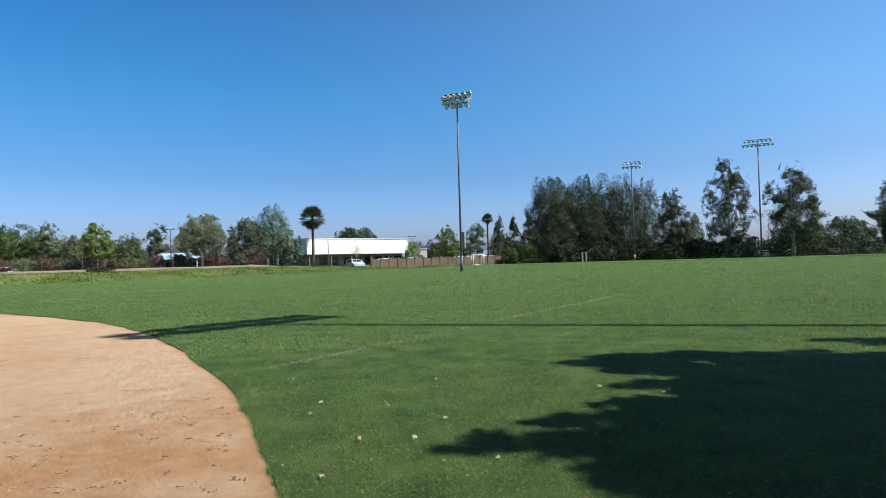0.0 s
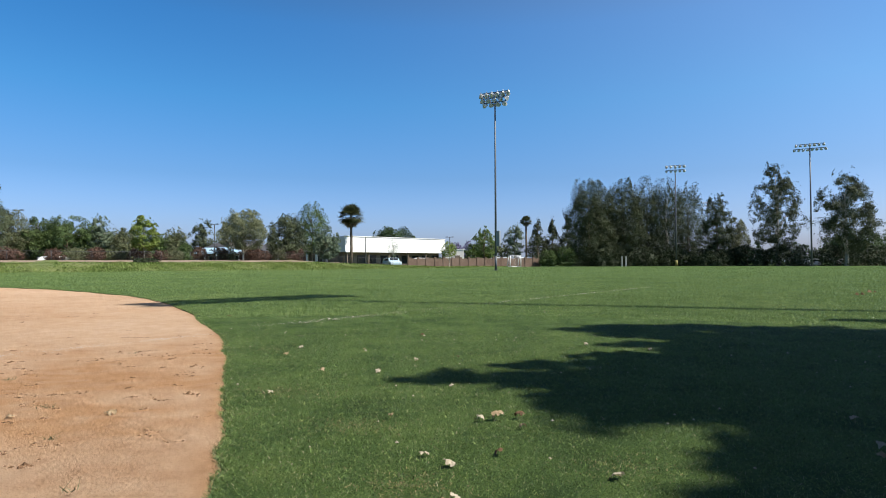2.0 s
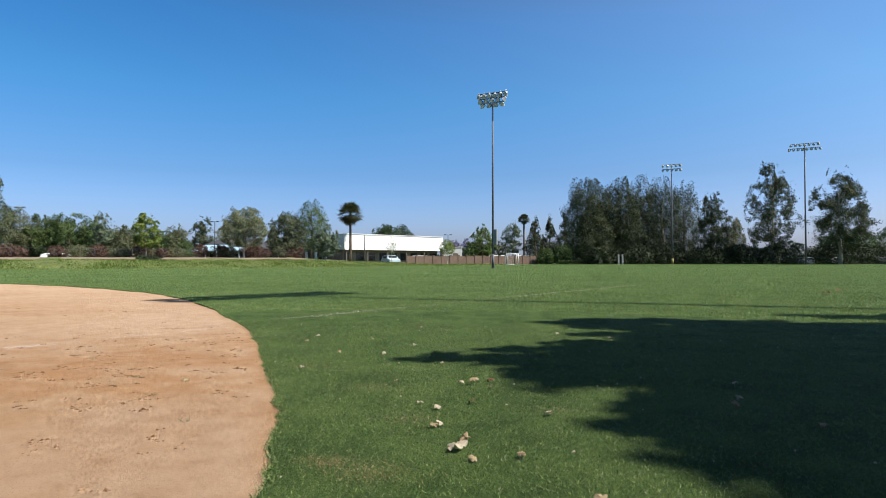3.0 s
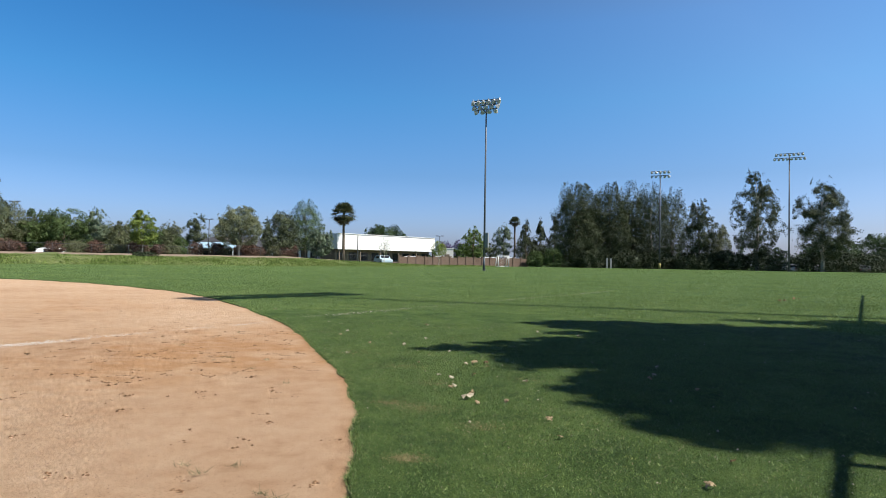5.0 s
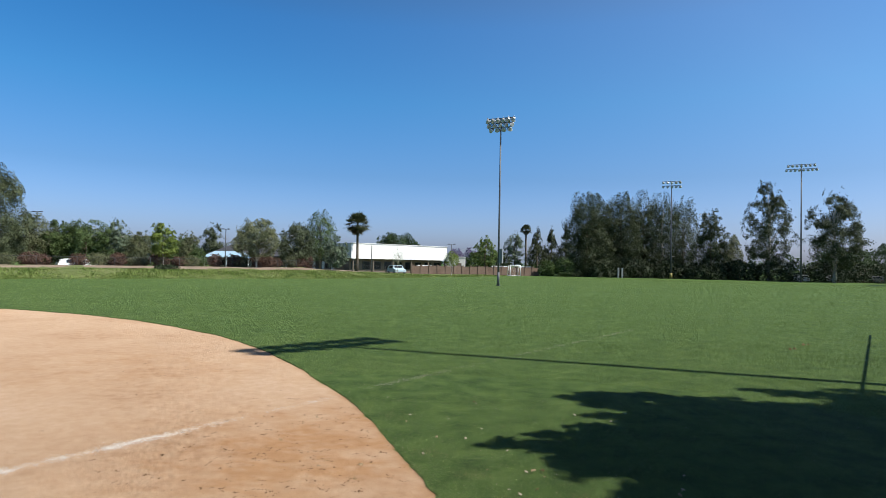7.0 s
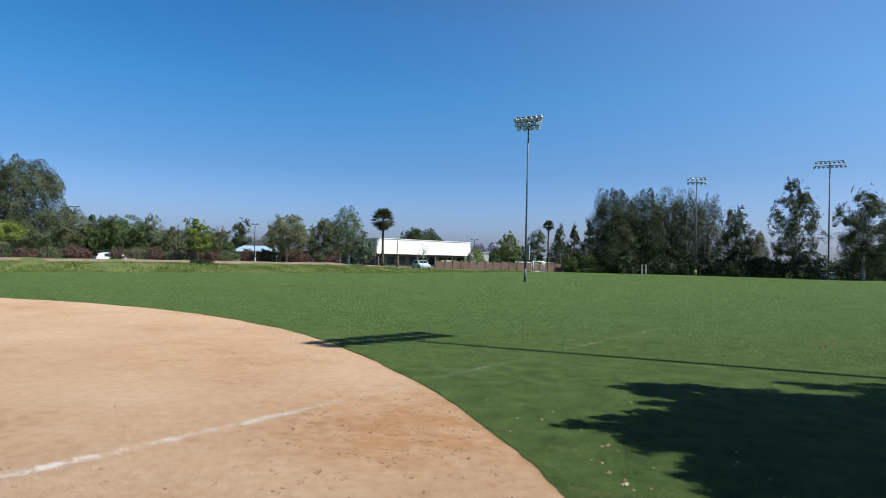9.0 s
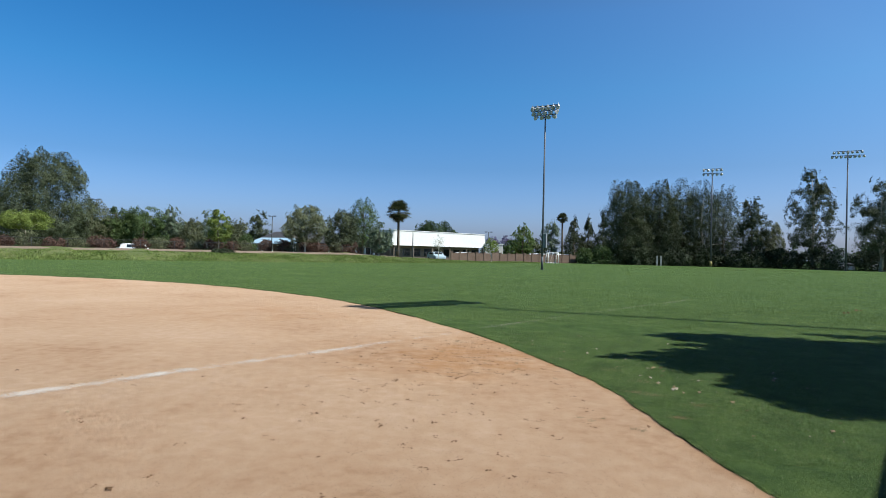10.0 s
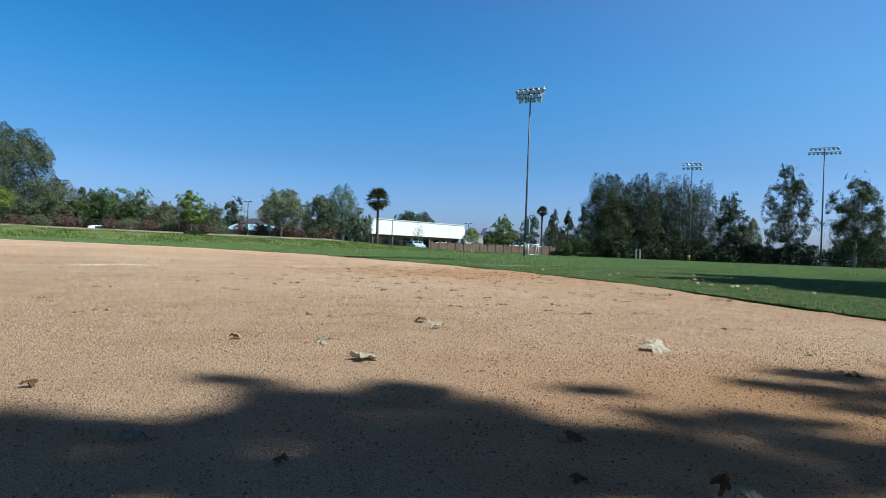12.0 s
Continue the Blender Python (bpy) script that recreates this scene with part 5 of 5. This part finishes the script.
M_TAIL = surface("red_lens", [(0.25, 0.01, 0.01), (0.35, 0.02, 0.02)], (2, 20), 0.3)
M_CARWHITE = surface("white_car_paint", [(0.72, 0.73, 0.74), (0.78, 0.79, 0.80)], (0.5, 5), 0.25, spec=0.5)
M_CARBLUE = surface("pale_blue_car_paint", [(0.40, 0.52, 0.60), (0.46, 0.57, 0.65)], (0.5, 5), 0.25, spec=0.5)
M_CARGREY = surface("grey_car_paint", [(0.12, 0.125, 0.13), (0.16, 0.165, 0.17)], (0.5, 5), 0.25, spec=0.5)
car("pale blue-white sedan parked before the white building", (-16.0, 89.5, 0), -62, M_CARBLUE, 1.5, 4.4)
car("white hatchback parked behind the brown wall", (-12.4, 99.5, 0), 25, M_CARWHITE, 1.55, 4.2)
car("white van parked behind the brown wall", (0.5, 106.5, -0.2), 20, M_CARWHITE, 1.85, 4.8)
car("white van parked behind the brown wall", (5.2, 108.0, -0.2), 20, M_CARWHITE, 1.85, 4.8)
car("white car parked under the far trees", (51.5, 105.0, -0.3), 80, M_CARWHITE)
car("white car parked under the far trees", (57.0, 106.0, -0.3), 70, M_CARWHITE)
car("grey car parked under the far trees", (64.0, 105.0, -0.3), 60, M_CARGREY)
car("white van parked behind the bank shrubs", (-53.0, 68.0, -0.1), 50, M_CARWHITE, 1.75, 4.8)


# ---- lamps and small things far off ----
def street_lamp(label, at, height, head=0.9):
    ob = thing("street_lamp", at, label, "street lamp", "street lamps")
    part("pole", tubes("pole", [([(0, 0, -0.1), (0, 0, height)], [0.09, 0.06])], M_DARKSTEEL, 8), M_DARKSTEEL, ob)
    if head:
        part("arm", boxed((head * 1.5, 0.06, 0.06), (0, 0, height)), M_DARKSTEEL, ob)
        for s in (-1, 1):
            part("lamp_head", boxed((head * 0.55, 0.3, 0.14), (s * head * 0.62, 0, height + 0.03), bevel=0.02), M_DARKSTEEL, ob)
    return ob


street_lamp("dark car park lamp behind the bank trees", (-68.9, 80, 0), 8.5)
street_lamp("dark car park lamp beside the low building", (-42.3, 86, 0), 6.6, 0.7)
street_lamp("dark car park lamp behind the long white building", (-9.9, 120, 0), 5.9, 0.9)
street_lamp("slim dark pole before the white building", (-19.0, 85, 0), 4.4, 0)
for sx in (20.6, 21.25):
    ob = thing("utility_cabinet", (sx, 103.0, 0), "white utility cabinet at the grove's edge", "utility cabinet", "utility cabinets")
    part("body", boxed((0.26, 0.3, 1.7), (0, 0, 0.85), bevel=0.02), M_CABINET, ob)
    part("door", boxed((0.2, 0.02, 1.3), (0, -0.16, 0.9), bevel=0.004), M_CABINET, ob)

# woods all round, far behind everything
q = np.random.default_rng(77)
cs, sp = [], []
for a in np.arange(0, 360, 0.55):
    r = 205 + q.uniform(-25, 40)
    low = 0.45 if -8 < ((a + 180) % 360 - 180) - 90 + 0 < 12 else 1.0
    top = q.uniform(3.5, 7.5) * low
    for z in np.arange(0.8, top, 1.3):
        cs.append((r * math.cos(radians(a)), r * math.sin(radians(a)), z))
        sp.append(q.uniform(1.2, 2.0))
woods = new("far_woods", leaf_cloud("far_woods", cs, sp, 40, 0.4, q, 0.75, 0, 3))
woods.data.materials.append(F_DARK)
tagged(woods, "dark distant woods closing the view all round", "woods", kind="stuff")

verts, faces = [], []
for n, hx in enumerate(np.linspace(-900, 900, 61)):
    top = 24 * math.exp(-(((hx + 85) / 60) ** 2)) + 14 * math.exp(-(((hx - 20) / 140) ** 2)) + 8 + 6 * float(vnoise(hx, 0, 60, 66))
    verts += [(hx, 1500, -2), (hx, 1560, top), (hx, 1700, -2)]
    if n:
        faces += [(3 * n - 3, 3 * n, 3 * n + 1, 3 * n - 2), (3 * n - 2, 3 * n + 1, 3 * n + 2, 3 * n - 1)]
tagged(new("backdrop_hills", mesh("backdrop_hills", verts, faces, M_HILL, True)), "hazy blue-grey hills on the horizon", "hills", kind="structure")


# ---- fallen leaves ----
LEAF_MATS = [surface("dry_leaf_tan", [(0.243, 0.170, 0.095), (0.342, 0.255, 0.155), (0.423, 0.335, 0.222)], (20, 90), 0.7, 0.002, 200, leafy=0.2),
             surface("dry_leaf_pale", [(0.350, 0.295, 0.215), (0.445, 0.385, 0.295), (0.540, 0.480, 0.390)], (20, 90), 0.7, 0.002, 200, leafy=0.2),
             surface("dry_leaf_brown", [(0.072, 0.037, 0.019), (0.120, 0.068, 0.036), (0.168, 0.099, 0.052)], (20, 90), 0.75, 0.002, 200, leafy=0.15),
             surface("leaf_grey_green", [(0.17, 0.18, 0.15), (0.24, 0.25, 0.22), (0.31, 0.32, 0.29)], (20, 90), 0.7, 0.002, 200, leafy=0.2)]
LEAF_WORDS = ["dry curled tan sycamore leaf", "pale bleached curled leaf", "dark brown shrivelled leaf", "grey-green fallen leaf"]


def leaf_mesh(seed, curl, lobes=5):
    """A lobed leaf 1 across, its rim lifted and waved."""
    q = np.random.default_rng(seed)
    v, f, n, rings = [(0, 0, 0)], [], 30, 4
    wave, phase = q.uniform(0.1, 0.25), q.uniform(0, 6.28)
    fold = q.uniform(0, 3.14)
    for k in range(1, rings + 1):
        for j in range(n):
            a = 2 * math.pi * j / n
            r = 0.5 * (0.60 + 0.40 * abs(math.cos(lobes * a / 2)) ** 1.1) * (1 - 0.25 * max(0, -math.cos(a)) ** 4) * k / rings * q.uniform(0.9, 1.1)
            x, y = r * math.cos(a), r * math.sin(a)
            u = x * math.cos(fold) + y * math.sin(fold)
            z = -curl * (1.5 * u * u + 0.5 * r * r) + wave * r * math.sin(3 * a + phase) + 0.10 * r * math.sin(7 * a + 2 * phase) + q.uniform(-0.045, 0.045)
            squeeze = 1 - 0.75 * curl * abs(u)
            v.append((x - u * math.cos(fold) * (1 - squeeze), y - u * math.sin(fold) * (1 - squeeze), z))
    for j in range(n):
        f.append((0, 1 + j, 1 + (j + 1) % n))
        for k in range(rings - 1):
            a, b = 1 + k * n, 1 + (k + 1) * n
            f.append((a + j, b + j, b + (j + 1) % n, a + (j + 1) % n))
    lift = min(p[2] for p in v)
    return [(x, y, z - lift) for x, y, z in v], f


def fallen_leaf(x, y, size, tone, seed, curl=0.5, tilt=(0, 0), z=None, place="on the turf"):
    q = random.Random(seed)
    v, f = leaf_mesh(seed, curl)
    ob = new("fallen_leaf", mesh("fallen_leaf", v, f, LEAF_MATS[tone], True))
    on_dirt = not bool(outside(np.array(x), np.array(y)))
    if z is None:
        z = float(dirt_height(np.array(x), np.array(y), None, None)) - 0.02 * size if on_dirt else 0.02
    m = pose(x, y, z, tilt[0], tilt[1], q.uniform(0, 360)) @ Matrix.Diagonal((size, size, size, 1))
    ob.matrix_basis = m
    tagged(ob, LEAF_WORDS[tone] + (" lying on the dirt" if on_dirt else " lying in the grass"), "leaf", "fallen leaves")
    s = tubes("stem", [([(-0.36, 0, 0.10 + curl * 0.1), (-0.52, 0.05, 0.09), (-0.68, 0.12, 0.02)], [0.012, 0.009, 0.012])], LEAF_MATS[2], 5)
    part("stem", s, LEAF_MATS[2], ob)
    return ob


TURF_LEAVES = [(-2.86, 8.3), (-1.52, 6.64), (-1.05, 5.69), (-0.56, 5.69), (-0.25, 6.6), (-0.1, 5.18), (0.16, 5.35), (-0.6, 4.77), (-0.27, 4.8), (0.2, 4.41), (1.11, 6.06), (1.54, 5.82), (-0.68, 4.18), (-0.53, 5.6),
               (0.0, 3.78), (0.36, 3.81), (0.54, 3.66), (0.45, 3.35), (0.29, 3.22), (0.2, 3.31), (0.33, 2.94), (0.8, 3.15), (-0.22, 6.48), (1.69, 3.41), (1.88, 3.91), (0.45, 2.76), (0.66, 2.58), (0.87, 2.22), (1.57, 1.66),
               (0.66, 1.07), (1.37, 1.36), (1.75, 3.52), (1.9, 3.04), (0.49, 2.53), (0.89, 1.9)]
for n, (lx, ly) in enumerate(TURF_LEAVES):
    q = random.Random(900 + n)
    fallen_leaf(lx + 0.03, ly - 0.06, q.uniform(0.025, 0.05), q.choice((0, 0, 1, 1, 2)), 900 + n, q.uniform(0.2, 0.8), (q.uniform(-25, 25), q.uniform(-25, 25)))
fallen_leaf(0.47, 3.73, 0.06, 0, 960, 0.9)
fallen_leaf(0.56, 3.76, 0.05, 2, 962, 0.9)
fallen_leaf(0.40, 3.70, 0.045, 1, 963, 0.7)
fallen_leaf(0.34, 2.86, 0.04, 0, 961, 0.5)
fallen_leaf(0.46, 2.58, 0.085, 1, 964, 0.4, (10, -8))
for n, (lx, ly) in enumerate([(-3.3, 3.75), (-2.92, 0.68), (-6.68, 1.85), (-4.87, 0.48), (-3.46, -0.84), (-3.36, -1.16), (-2.8, -1.83), (-3.15, -1.55), (-1.23, 3.75), (-1.62, 3.65), (-1.02, 5.32), (-2.41, -1.96)]):
    q = random.Random(970 + n)
    fallen_leaf(lx, ly, q.uniform(0.03, 0.055), q.choice((0, 2, 2)), 970 + n, q.uniform(0.4, 0.9))
fallen_leaf(-1.82, -1.49, 0.08, 1, 1021, 0.25, (16, -12))
fallen_leaf(-1.10, -1.12, 0.095, 1, 1022, 0.25, (16, -10))
fallen_leaf(-1.73, -0.91, 0.065, 1, 1003, 0.4)
fallen_leaf(-1.80, -0.76, 0.06, 2, 1004, 0.6)
fallen_leaf(-1.66, -0.88, 0.025, 1, 1005, 0.4)
fallen_leaf(-2.21, -1.32, 0.045, 0, 1006, 0.8, (30, 10))
fallen_leaf(-1.97, -1.33, 0.055, 1, 1007, 0.4, (20, 0))
fallen_leaf(-1.97, -2.10, 0.042, 3, 1008, 0.3)
fallen_leaf(-1.41, -1.98, 0.034, 2, 1009, 0.6, (15, 0))
fallen_leaf(-1.42, -2.12, 0.025, 2, 1010, 0.4)
fallen_leaf(-1.76, -2.14, 0.025, 2, 1011, 0.6)
fallen_leaf(-2.28, -1.91, 0.03, 2, 1012, 0.6)
fallen_leaf(-0.67, -1.07, 0.03, 0, 1013, 0.4)
fallen_leaf(-1.22, -0.55, 0.03, 0, 1014, 0.4)
fallen_leaf(-1.25, -2.145, 0.04, 3, 1015, 0.5)
fallen_leaf(-1.278, -2.145, 0.03, 2, 1016, 0.9, (70, 20), 0.012)


# ---- small dry tufts and litter ----
q = np.random.default_rng(15)
tx, ty = [], []
for cx_, cy_ in [(-0.53, 1.25), (-0.42, 1.34), (-0.64, 1.32), (-0.15, 1.04), (-0.2, 1.08), (-1.59, 3.82), (-1.2, 3.36), (-0.75, 2.9), (-2.3, 4.4), (-0.9, 4.55), (-1.0, 5.2), (-2.2, 5.4), (-0.62, 3.75)]:
    n = q.integers(10, 22)
    tx += list(cx_ + q.normal(0, 0.016, n))
    ty += list(cy_ + q.normal(0, 0.01, n))
tufts = new("dry_tufts", blades("dry_tufts", np.array(tx), np.array(ty), 0.03, 0.003, 1.2, q, 0.0))
tufts.data.materials.append(F_OLIVE)
tagged(tufts, "scattered dry weed tufts on the dirt", "weeds", kind="stuff")
lx, ly = scatter(q, -3.0, 5.0, 0.5, 10.0, 8)
keep = outside(lx, ly, 0.02)
lx, ly = lx[keep], ly[keep]
litter = new("leaf_litter", lumps("leaf_litter", lx, ly, np.full(len(lx), 0.026), 0.002 + 0.007 * q.random(len(lx)) ** 2, q))
litter.data.materials.append(LEAF_MATS[1])
tagged(litter, "pale leaf crumbs and petals among the grass", "leaf litter", kind="stuff")

cut = new("divot", lumps("divot", np.array([7.4, 7.55, 8.2, 8.35]), np.array([13.6, 13.7, 14.6, 14.65]), np.full(4, 0.02), np.array([0.06, 0.05, 0.06, 0.05]), q))
cut.data.materials.append(M_CLOD)
tagged(cut, "dark lumps of turf kicked out of the lawn", "turf divots", kind="stuff")
